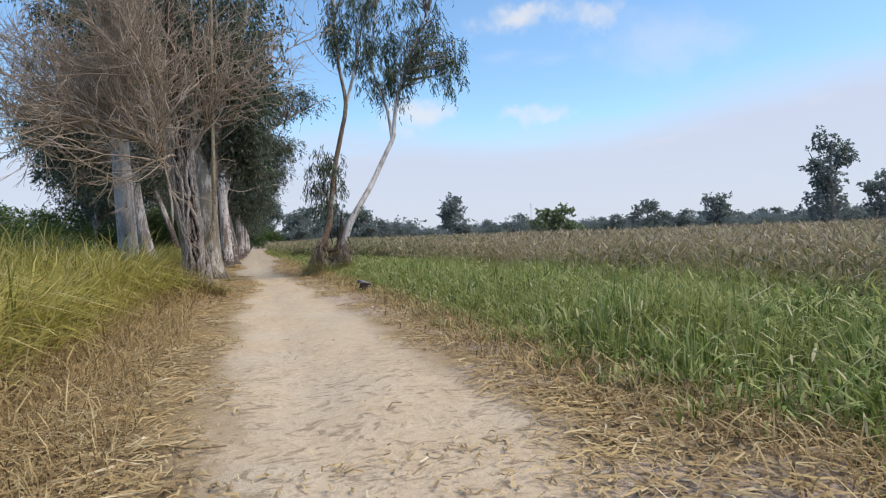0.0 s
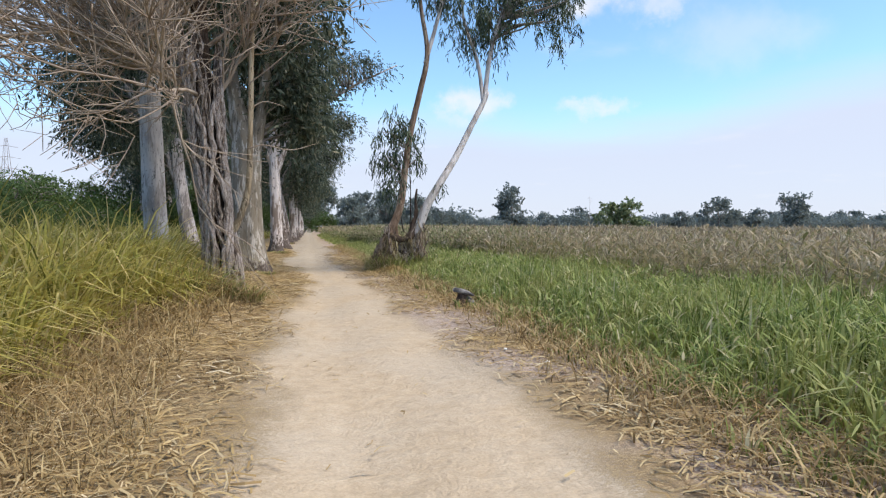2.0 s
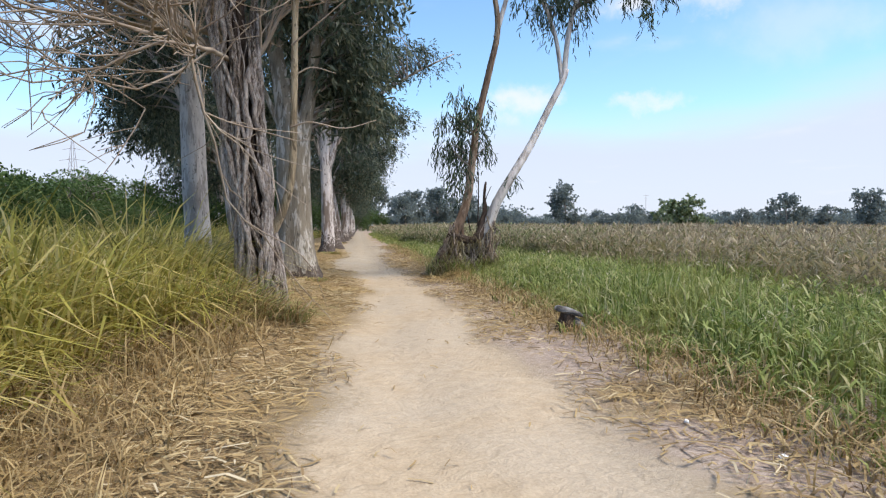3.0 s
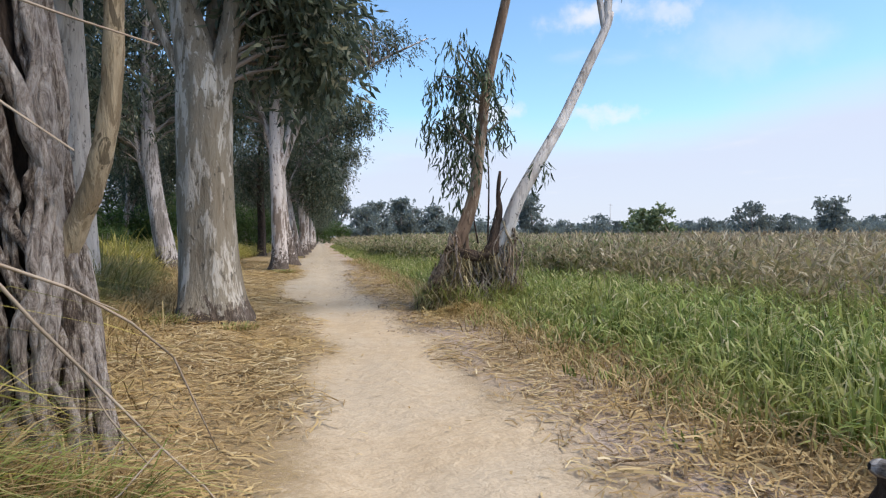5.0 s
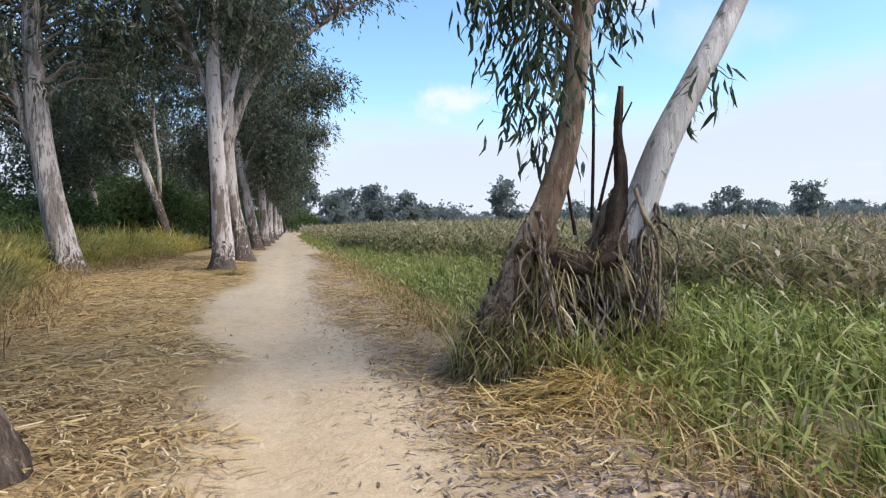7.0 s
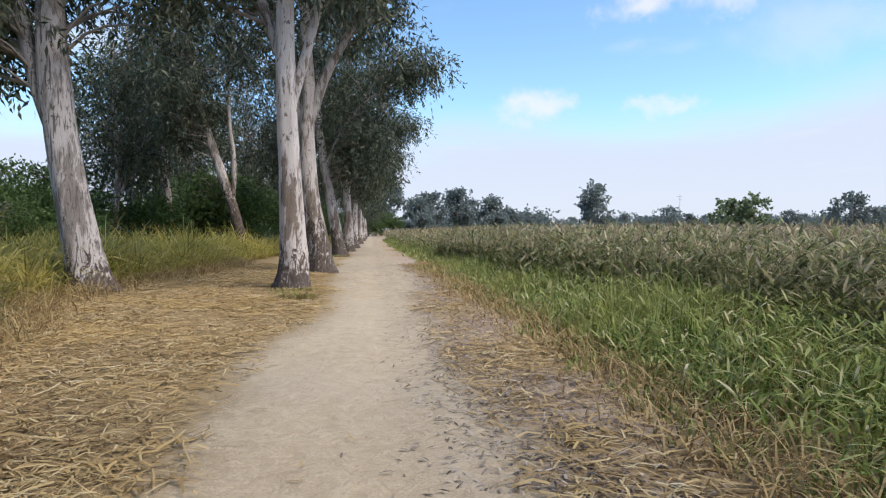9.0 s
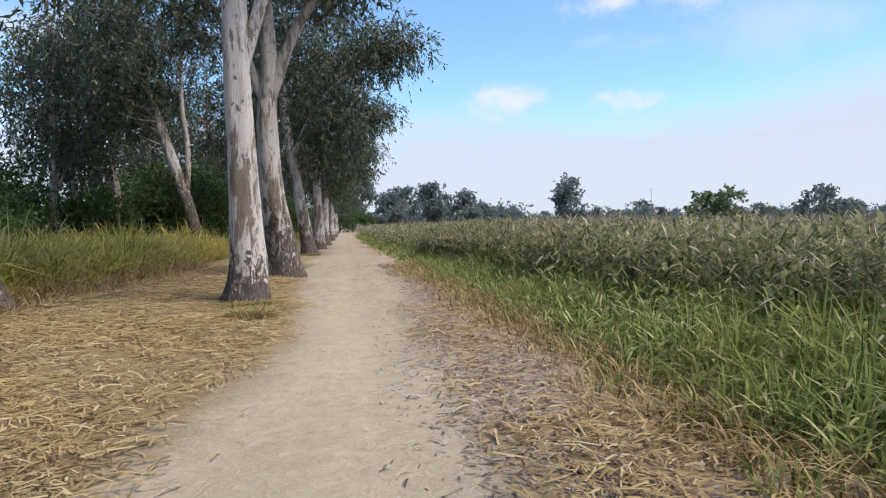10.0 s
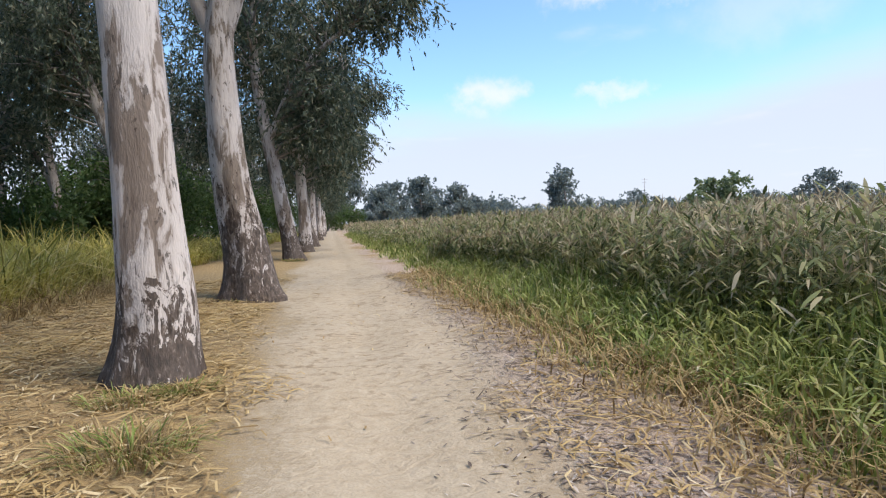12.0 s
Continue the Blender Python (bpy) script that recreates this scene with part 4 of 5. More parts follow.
# twin-trunked gum on the field side, on a raised root mass
twin = gum_tree((2.45, 22.5, 0), [
    ([(-0.55, -0.1, 0.1), (-0.42, -0.05, 0.5), (-0.2, 0, 1.0), (0.0, 0, 1.4), (0.17, 0, 1.95), (0.27, 0, 2.75), (0.42, 0, 3.8), (0.7, 0, 5.0), (0.9, 0, 6.1), (0.7, 0, 7.5), (0.6, 0.1, 9.5)], [0.16, 0.15, 0.135, 0.115, 0.10, 0.09, 0.082, 0.075, 0.065, 0.05, 0.025]),
    ([(0.42, 0.0, 0.3), (0.54, -0.1, 0.9), (0.68, -0.2, 1.35), (0.84, -0.25, 1.8), (1.13, -0.25, 2.3), (1.38, -0.22, 2.7), (1.70, -0.13, 3.2), (2.17, -0.05, 4.1), (2.55, 0.05, 4.8), (2.66, 0.1, 5.1)], [0.16, 0.145, 0.13, 0.118, 0.105, 0.098, 0.092, 0.082, 0.075, 0.07]),
    ([(2.58, 0.08, 4.85), (2.85, 0.3, 6.4), (3.4, 0.3, 8.0), (4.2, 0.3, 9.7)], [0.075, 0.06, 0.045, 0.02]),
    ([(2.55, 0.06, 4.75), (2.45, 0.35, 6.0), (2.0, 0.4, 7.5), (2.2, 0.4, 9.6)], [0.06, 0.05, 0.04, 0.02]),
    ([(0.85, 0, 5.8), (1.3, 0.1, 7.4), (1.7, 0.1, 9.4)], [0.06, 0.05, 0.02]),
], [((1.2, 0.1, 8.8), (1.1, 1.3, 1.6), 3.4), ((3.4, 0.3, 8.4), (1.7, 1.5, 1.7), 5), ((4.9, 0.3, 7.8), (0.8, 0.9, 1.0), 1.7), ((2.4, 0.3, 7.0), (0.9, 0.9, 0.8), 1.2),
    ((-0.05, 0.1, 2.4), (0.08, 0.2, 0.35), 0.22), ((-0.15, 0.15, 3.2), (0.42, 0.4, 0.5), 0.6), ((-0.1, 0.1, 4.1), (0.6, 0.45, 0.5), 0.8), ((0.66, 0.15, 3.6), (0.2, 0.35, 0.6), 0.4), ((1.30, -0.25, 2.38), (0.08, 0.1, 0.05), 0.04), ((2.6, 0.3, 11), (2.5, 2, 1.6), 2)],
    150, 56, 61, "twin-trunked gum leaning over the field on a root mound", M_BARK_BROWN, M_LEAF_PALE, length=0.19, width=0.03, share=0.7, flare=0.04, spread=0.19, hang=1.15, sides=20, dense=1.75, lance=True)
for o in twin.children:
    if o.name.startswith("limb"):
        o.data.materials[0] = M_BARK_WHITE


def root_mound():
    """Hollow mass of exposed roots, cut stubs and hanging dry grass at the twin gum's foot."""
    rng = np.random.default_rng(65)
    e = thing("root_mound", (2.60, 22.58, 0), "tangled root mound with hanging dry grass under the twin gum", "roots")
    # core of earth and roots; its dark colour paints the hollow's shade
    bm = bmesh.new()
    bmesh.ops.create_icosphere(bm, subdivisions=4, radius=1)
    for v in bm.verts:
        p = v.co.copy()
        k = 1 + 0.22 * noise.noise(p * 2.3) + 0.10 * noise.noise(p * 6)
        v.co = Vector((p.x * 0.42 * k * (1.3 - 0.45 * p.z), p.y * 0.30 * k * (1.2 - 0.3 * p.z), 0.32 + 0.48 * p.z * k))
    me = bpy.data.meshes.new("earth_core")
    bm.to_mesh(me); bm.free()
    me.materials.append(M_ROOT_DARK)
    core = new("earth_core", me)
    core.parent = e
    # elbow root, dark brown with shade in its tone, and upright stubs
    bars = [("elbow_root", [(-0.45, -0.14, 1.02), (-0.2, -0.30, 0.93), (0.08, -0.36, 0.88), (0.26, -0.34, 1.02), (0.32, -0.27, 1.22), (0.40, -0.2, 1.45), (0.43, -0.14, 1.70), (0.42, -0.12, 2.0), (0.46, -0.1, 2.3)], [0.075, 0.075, 0.095, 0.105, 0.08, 0.062, 0.048, 0.034, 0.02]),
            ("stub", [(-0.08, 0.05, 0.85), (-0.1, 0.05, 1.2), (-0.08, 0.05, 1.5), (-0.1, 0.05, 1.7)], [0.06, 0.045, 0.04, 0.046]),
            ("stub", [(-0.09, 0.05, 1.57), (0.0, 0.03, 1.63), (0.07, 0.02, 1.74)], [0.036, 0.03, 0.022]),
            ("stub", [(0.30, 0.02, 0.9), (0.36, 0.0, 1.2), (0.47, 0.0, 1.42), (0.52, 0.0, 1.52)], [0.09, 0.07, 0.055, 0.04]),
            ("root", [(-0.62, -0.1, 0.7), (-0.72, -0.15, 0.4), (-0.82, -0.2, -0.05)], [0.07, 0.06, 0.07]),
            ("root", [(0.45, -0.1, 0.8), (0.62, -0.15, 0.4), (0.75, -0.1, -0.05)], [0.10, 0.09, 0.10])]
    for name, pts, rad in bars:
        n = 26
        r = np.interp(np.linspace(0, 1, n), np.linspace(0, 1, len(rad)), rad) * (1 + 0.12 * np.sin(np.arange(n) * 1.3 + len(pts)))
        ph = len(pts) + 3 * pts[0][0]

        def knobs(P, ang):
            return np.array([[1 + 0.48 * noise.noise(Vector((7 * q[0] + ph, 5 * q[2] + 2 * math.cos(a), 2 * math.sin(a)))) + 0.08 * math.cos(6 * a + 5 * q[2]) for a in ang] for q in P])
        part(name, tube(smooth_path(pts, n), r, 16, knobs), M_ROOT_DARK if name == "elbow_root" else M_BARK_BROWN, e, smooth=True)
    # suckers: thin dark shoots
    for pts in ([(0.3, 0.1, 1.2), (0.32, 0.1, 2.2), (0.28, 0.12, 3.2), (0.33, 0.1, 4.0)], [(0.36, 0.1, 1.3), (0.5, 0.05, 1.9), (0.62, 0.0, 2.2)], [(0.1, 0, 1.1), (0.02, 0, 1.6), (0.04, 0.05, 2.1)]):
        part("shoot", tube(smooth_path(pts, 16), np.linspace(0.017, 0.007, 16), 6), M_BARK_DARK, e, smooth=True)
    # exposed roots down the face
    for k in range(44):
        a = rng.uniform(-math.pi, 0.25)
        z0 = rng.uniform(0.45, 1.0)
        pts = []
        for u in np.linspace(0, 1, 6):
            r = 0.42 + 0.32 * u + rng.normal() * 0.03
            b = a + 0.25 * math.sin(5 * u + k)
            pts.append((r * 1.25 * math.cos(b), r * 0.75 * math.sin(b), z0 * (1 - u) - 0.03))
        part("hanging_root", tube(smooth_path(pts, 14), np.linspace(0.010, 0.022, 14) * rng.uniform(0.7, 1.5), 5), M_ROOT, e, smooth=True)
    # torn bark and rootlets hanging between the stems
    for k in range(36):
        x0, z0 = (rng.uniform(0.28, 0.62), rng.uniform(0.95, 1.5)) if k % 4 else (rng.uniform(-0.5, -0.3), rng.uniform(0.95, 1.3))
        y0 = rng.uniform(-0.38, -0.2)
        pts = [(x0, y0, z0), (x0 + rng.normal() * 0.06, y0 - 0.05, z0 - 0.2), (x0 + rng.normal() * 0.10, y0 - 0.12, z0 - 0.45), (x0 + rng.normal() * 0.14, y0 - 0.18, 0.35)]
        part("hanging_root", tube(smooth_path(pts, 16), np.linspace(0.015, 0.007, 16) * rng.uniform(0.6, 1.5), 5), (M_BARK_BROWN, M_ROOT, M_BARK_STAKE)[k % 3], e, smooth=True)
    # dry grass thrown over it
    n = 13500
    a = np.where(rng.uniform(size=n) < 0.36, np.where(rng.uniform(size=n) < 0.5, rng.normal(-math.pi * 0.92, 0.35, n), rng.normal(-0.45, 0.35, n)), rng.uniform(-math.pi * 1.15, 0.7, n))
    rr = rng.uniform(0.3, 1.0, n)
    hollow = (np.abs(a + 1.45) < 0.5) & (rr < 0.88)
    a, rr = a[~hollow], rr[~hollow]
    n = len(a)
    base = np.stack([rr * 0.86 * np.cos(a), rr * 0.62 * np.sin(a), np.maximum(1.16 - 1.06 * rr + rng.normal(0, 0.09, n), 0.02)], 1)
    out = np.stack([np.cos(a), 0.8 * np.sin(a), rng.uniform(-2.4, 0.4, n)], 1) + rng.normal(size=(n, 3)) * 0.75
    tagged(part("dry_grass_skirt", bent_leaves(base, out, 0.29, 0.011, rng), M_SKIRT, e, "dry yellow grass hanging over the roots"), kind="stuff")
    n = 130
    base = np.stack([rng.uniform(-0.5, 0.34, n), rng.normal(-0.30, 0.07, n), rng.normal(0.98, 0.05, n)], 1)
    out = np.stack([rng.normal(0, 0.35, n), rng.normal(-0.45, 0.25, n), rng.uniform(-1.6, 0.4, n)], 1)
    tagged(part("draped_grass", bent_leaves(base, out, 0.34, 0.010, rng), M_SKIRT, e, "dry strands draped over the elbow root"), kind="stuff")
    n = 950
    a = rng.uniform(-math.pi, 0.6, n)
    base = np.stack([rng.uniform(0.55, 1.05, n) * 0.95 * np.cos(a), rng.uniform(0.6, 1.05, n) * 0.75 * np.sin(a), np.zeros(n)], 1)
    tagged(part("green_grass_skirt", blades(base, rng.uniform(0.25, 0.72, n), rng.uniform(0.007, 0.013, n), rng.uniform(0.2, 1.0, n), rng), M_GRASS, e, "green blades growing at the foot"), kind="stuff")


# ---------------------------------------------------------------- grass, reeds and straw
def on_ground(x, y, sink=0.01):
    return np.stack([x, y, height_at(x, y) - sink], 1)


def patchy(x, y, s, seed=0.0):
    """Smooth uneven field between 0 and 1."""
    return 0.5 + 0.25 * (np.sin(x * s + 1.3 * np.sin(0.7 * y * s + seed)) + np.sin(y * s * 1.17 + 1.7 * np.sin(0.6 * x * s + 2 * seed)))


def stuff(name, geo, mat, label, category):
    ob = new(name, mesh_np(name, *geo, mat))
    return tagged(ob, label, category, kind="stuff")


def tussocks(rng, x, y, per, spread):
    """Blade feet gathered in tussocks round x, y, with the way that each blade leans."""
    n = len(x) * per
    a, r = rng.uniform(0, 6.28, n), spread * rng.uniform(0, 1, n) ** 0.6
    X, Y = np.repeat(x, per) + r * np.cos(a), np.repeat(y, per) + r * np.sin(a)
    return X, Y, a + rng.normal(0, 0.6, n)


def build_grass():
    rng = np.random.default_rng(71)
    # green verge between path and reeds
    parts, dry = [], []
    for n, y0, y1, w, per in ((3300, -1, 18, 0.017, 18), (3100, 18, 44, 0.017, 18), (1600, 44, 110, 0.04, 9)):
        y = rng.uniform(y0, y1, n)
        lo, hi = right_edge(y), reed_edge(y) + 0.9
        x = lo - 0.05 + rng.uniform(0, 1, n) ** 0.9 * (hi - lo) + rng.normal(0, 0.14, n)
        big = np.repeat(rng.uniform(0.6, 1.3, n), per)
        x, y, az = tussocks(rng, x, y, per, 0.16)
        rise = np.clip((x - right_edge(y)) / 1.3, 0, 1)
        h = (0.15 + 0.40 * rise) * rng.uniform(0.45, 1.2, len(x)) * big * (0.75 + 0.5 * patchy(x, y, 1.1))
        parts.append(blades(on_ground(x, y), h, w * rng.uniform(0.5, 1.5, len(x)), rng.uniform(0.05, 0.95, len(x)), rng, 0.45, az, True))
    n = 46000
    y = -1 + 47 * rng.uniform(0, 1, n)
    x = right_edge(y) + 0.15 + rng.uniform(0, 1, n) * (reed_edge(y) + 0.6 - right_edge(y))
    lift = (0.10 + 0.36 * np.clip((x - right_edge(y)) / 1.3, 0, 1)) * rng.uniform(0.35, 1.15, n)
    a, el = rng.uniform(0, 6.28, n), rng.uniform(-0.25, 0.9, n)
    way = np.stack([np.cos(a) * np.cos(el), np.sin(a) * np.cos(el), np.sin(el)], 1)
    parts.append(bent_leaves(on_ground(x, y) + np.stack([0 * x, 0 * x, lift], 1), way, 0.21, 0.019, rng))
    stuff("verge_grass", join(parts), M_GRASS, "knee-high green grass along the field side of the path", "grass")
    # dry fringe
    for n, y0, y1 in ((14000, -1, 46),):
        y = rng.uniform(y0, y1, n)
        x = right_edge(y) + rng.normal(0.05, 0.25, n)
        dry.append(blades(on_ground(x, y), rng.uniform(0.06, 0.30, n), rng.uniform(0.007, 0.015, n), rng.uniform(0.5, 1.8, n), rng))
        y = rng.uniform(y0, y1, n)
        x = left_edge(y) + rng.normal(0.12, 0.32, n)
        dry.append(blades(on_ground(x, y), rng.uniform(0.08, 0.5, n), rng.uniform(0.007, 0.015, n), rng.uniform(0.5, 1.8, n), rng))
    n = 3600
    y = rng.uniform(24, 46, n)
    x = right_edge(y) + rng.uniform(0, 1, n) ** 1.1 * (reed_edge(y) + 0.5 - right_edge(y))
    dry.append(blades(on_ground(x, y), rng.uniform(0.1, 0.36, n), rng.uniform(0.008, 0.015, n), rng.uniform(0.3, 1.4, n), rng))
    stuff("dry_grass_fringe", join(dry), M_DRY, "bent dry grass at the edges of the path", "grass")
    # tall yellow-green grass on the tree side
    parts, old, weeds = [], [], []
    for n, y0, y1, deep, hh, w, per in ((900, 1.5, 17, 5.5, 1.55, 0.023, 44), (800, 17, 33, 5.0, 1.05, 0.018, 38), (900, 33, 56, 8, 1.5, 0.026, 38), (700, 56, 110, 8, 0.95, 0.05, 10), (700, 1, 50, 14, 1.15, 0.04, 14)):
        y = rng.uniform(y0, y1, n)
        d = rng.uniform(0, 1, n) ** 1.25 * deep
        x = left_edge(y) - 0.1 - d
        if deep == 14:
            x = x - 4.5
        big = np.repeat(rng.uniform(0.5, 1.2, n), per)
        dd = np.repeat(d, per)
        x, y, az = tussocks(rng, x, y, per, 0.34 if per > 30 else 0.2)
        h = hh * np.clip(0.38 + dd / 1.0, 0, 1) * rng.uniform(0.55, 1.1, len(x)) * big * (0.85 + 0.3 * patchy(x, y, 0.9, 1.0))
        g = blades(on_ground(x, y), h, w * rng.uniform(0.5, 1.4, len(x)), rng.uniform(0.25, 1.35, len(x)), rng, 0.58, az)
        (weeds if y0 == 17 else parts).append(g)
        m = rng.uniform(size=len(x)) < 0.4      # dead blades low in the tussocks
        old.append(blades(on_ground(x[m], y[m]), h[m] * rng.uniform(0.3, 0.6, m.sum()), w * rng.uniform(0.5, 1.2, m.sum()), rng.uniform(0.6, 1.8, m.sum()), rng, 0.45, az[m]))
    stuff("tall_grass", join(parts), M_TALL, "tall yellow-green grass beside the tree row", "grass")
    stuff("weeds", join(weeds), M_WEED, "rank green and brown weeds under the gums", "weeds")
    stuff("dead_grass", join(old), M_DRY, "dead brown blades at the foot of the tall grass", "grass")


def build_reeds():
    rng = np.random.default_rng(81)
    G, Y, P = [], [], []
    # (count, y range, depth of the belt, leaf length, leaf width, leaves on a stalk)
    for n, y0, y1, d0, d1, ll, lw, k in ((3000, -2, 26, 0, 5, 0.29, 0.042, 8), (5200, 24, 50, 0, 4.5, 0.25, 0.036, 14), (4600, 0, 80, 4, 22, 0.34, 0.065, 6),
                                         (2600, 48, 120, 0, 6, 0.42, 0.06, 6), (5200, 10, 190, 12, 110, 0.6, 0.15, 4), (2600, 90, 330, 0, 260, 0.9, 0.32, 4)):
        y = rng.uniform(y0, y1, n)
        x = reed_edge(y) + d0 + rng.uniform(0, 1, n) ** 1.2 * (d1 - d0) + rng.normal(0, 0.12, n)
        grow = np.interp(y, [0, 20, 30, 40], [0.95, 1.0, 1.15, 1.26])
        H = grow * rng.uniform(0.72, 1.06, n) * np.clip(0.7 + (x - reed_edge(y)) / 2.0, 0.6, 1)
        base = on_ground(x, y)
        az = rng.uniform(0, 6.28, n)
        tilt = rng.uniform(0, 0.16, n)
        top = base + np.stack([np.cos(az) * tilt * H, np.sin(az) * tilt * H, H], 1)
        w = np.full(n, 0.007 if lw < 0.04 else lw * 0.16)
        s = np.stack([np.sin(az), -np.cos(az), np.zeros(n)], 1) * w[:, None]
        V = np.stack([base - s, base + s, top], 1).reshape(-1, 3)
        green = y0 >= 24 and d1 < 7
        (G if green else Y).append((V, np.arange(3 * n).reshape(-1, 3)))
        u = np.tile((np.arange(k) + 0.6) / k, n) * 0.9 + 0.1 + rng.normal(0, 0.03, n * k)
        B = np.repeat(base, k, 0) * (1 - u[:, None]) + np.repeat(top, k, 0) * u[:, None]
        a = rng.uniform(0, 6.28, n * k)
        e = rng.uniform(-0.35, 1.0, n * k)
        D = np.stack([np.cos(a) * np.cos(e), np.sin(a) * np.cos(e), np.sin(e)], 1)
        (G if green else Y).append(bent_leaves(B, D, ll, lw, rng))
        # dry tops
        m = rng.uniform(size=n) < (0.6 if green else 0.75)
        t = np.repeat(top[m], 4, 0)
        D = rng.normal(size=(len(t), 3)) * 0.5 + np.array((0, 0, 0.75))
        P.append(leaves(t - np.array((0, 0, 0.06)), D, 0.6 * ll, 0.5 * lw, rng))
    stuff("reed_bed", join(G), M_REED, "dense grey-green reeds filling the field", "reeds")
    stuff("drying_reeds", join(Y), M_REED_DRY, "drying brown-green reeds across the open field", "reeds")
    stuff("reed_tops", join(P), M_PLUME, "dry brown tops of the reed field", "reeds")


def bent_leaves(C, D, length, width, rng):
    """Long reed leaves that rise and then bow over."""
    n = len(C)
    D = D / np.linalg.norm(D, axis=1)[:, None]
    S = np.cross(D, np.array((0, 0, 1.0))); S /= np.linalg.norm(S, axis=1)[:, None] + 1e-9
    ln = (length * rng.uniform(0.6, 1.3, n))[:, None]
    w = (width * rng.uniform(0.6, 1.3, n))[:, None]
    dn = np.array((0, 0, -1.0)) * ln * rng.uniform(0.05, 0.5, n)[:, None]
    m1, m2, tip = C + D * ln * 0.35 + dn * 0.1, C + D * ln * 0.72 + dn * 0.45, C + D * ln + dn
    V = np.stack([C, m1 - S * w * 0.5, m1 + S * w * 0.5, m2 - S * w * 0.38, m2 + S * w * 0.38, tip], 1).reshape(-1, 3)
    k = np.arange(n)[:, None] * 6
    return V, np.vstack([k + t for t in ([0, 2, 1], [1, 2, 4], [1, 4, 3], [3, 4, 5])])


def build_straw():
    rng = np.random.default_rng(91)
    n = 320000
    y = rng.uniform(0.6, 46, n)
    x = rng.uniform(-5.2, 3.3, n)
    c = np.interp(y, PATH_Y, PATH_MID)
    half = np.interp(y, PATH_Y, PATH_HALF) - 0.1
    d = np.abs(x - c) + 0.4 * (patchy(x, y, 2.3) - 0.5)
    dens = np.clip((d - half) / 0.5, 0.006, 1)
    dens = np.where(np.abs(y - 19) < 4, dens * 1.2, dens)
    dens = np.where(y < 3.5, np.maximum(dens, 0.16), dens)
    dens = dens * np.where((y > 27) & (x < 0), 0.75, 1) * (0.35 + 0.9 * patchy(x, y, 1.5, 0.6))
    # thinner over the grey soil on the field side
    dens = dens * np.where((x > c) & (y > 9), 0.5, 1.0)
    keep = rng.uniform(size=n) < dens
    x, y = x[keep], y[keep]
    n = len(x)
    a = rng.uniform(0, np.pi, n)
    ln, w = rng.uniform(0.04, 0.24, n) * np.where(d[keep] < half[keep], 0.55, 1.0), rng.uniform(0.005, 0.013, n)
    t = np.stack([np.cos(a), np.sin(a), rng.normal(0, 0.10, n)], 1)
    s = np.stack([-np.sin(a), np.cos(a), rng.normal(0, 0.35, n)], 1) * w[:, None] * 0.5
    c = on_ground(x, y, -0.008) + np.stack([np.zeros(n), np.zeros(n), rng.uniform(0, 0.03, n)], 1)
    bend = np.stack([-np.sin(a), np.cos(a), np.zeros(n)], 1) * (ln * rng.normal(0, 0.12, n))[:, None] + np.stack([np.zeros(n), np.zeros(n), rng.uniform(0, 0.02, n)], 1)
    p0, p1, p2 = c - t * ln[:, None] / 2, c + bend, c + t * ln[:, None] / 2
    V = np.stack([p0 - s, p0 + s, p1 - s, p1 + s, p2 - s, p2 + s], 1).reshape(-1, 3)
    k = np.arange(n)[:, None] * 6
    F = np.vstack([k + q for q in ([0, 1, 3], [0, 3, 2], [2, 3, 5], [2, 5, 4])])
    # grey leaf bits beside the path further on
    k = 15000
    ly = rng.uniform(20, 46, k)
    lx = np.interp(ly, PATH_Y, PATH_MID) + np.interp(ly, PATH_Y, PATH_HALF) + 0.35 + rng.normal(0, 0.36, k)
    az = rng.uniform(0, 6.28, k)
    way = np.stack([np.cos(az), np.sin(az), rng.normal(0.1, 0.3, k)], 1)
    bits = bent_leaves(on_ground(lx, ly, -0.008), way, 0.085, 0.014, rng)
    stuff("leaf_litter", bits, M_LITTER, "grey-brown dead leaves and bark bits beside the path", "litter")
    # dry upright stalks left by the mower
    k = 15000
    ly = rng.uniform(0.5, 13.5, k)
    lx = rng.uniform(-3.0, -0.55, k) - 0.25 * patchy(ly, 0 * ly, 2.0) - 0.03 * ly
    stalks = blades(on_ground(lx, ly), rng.uniform(0.06, 0.30, k) * rng.uniform(0.5, 1.3, k), rng.uniform(0.005, 0.010, k), rng.uniform(0.3, 2.2, k), rng, 0.4)
    stuff("dry_stalks", stalks, M_DRY, "brown dry stalks standing in the cut straw", "straw")
    heap = 2600
    hx, hy = rng.normal(2.38, 0.34, heap), rng.normal(21.72, 0.28, heap)
    hz = np.maximum(0.13 - 0.10 * ((hx - 2.38) ** 2 / 0.15 + (hy - 21.72) ** 2 / 0.1), 0.0) * rng.uniform(0.3, 1.2, heap)
    az = rng.normal(2.6, 0.8, heap)
    way = np.stack([np.cos(az), np.sin(az), rng.normal(0, 0.25, heap)], 1)
    gold = bent_leaves(on_ground(hx, hy, -0.01) + np.stack([0 * hz, 0 * hz, hz], 1), way, 0.34, 0.011, rng)
    stuff("golden_straw_heap", gold, M_GOLD, "heap of golden cut straw before the root mound", "straw")
    stuff("straw_litter", (V, F), M_STRAW, "cut straw and dry stalks strewn beside the path", "straw")


build_grass()
build_reeds()
build_straw()
root_mound()


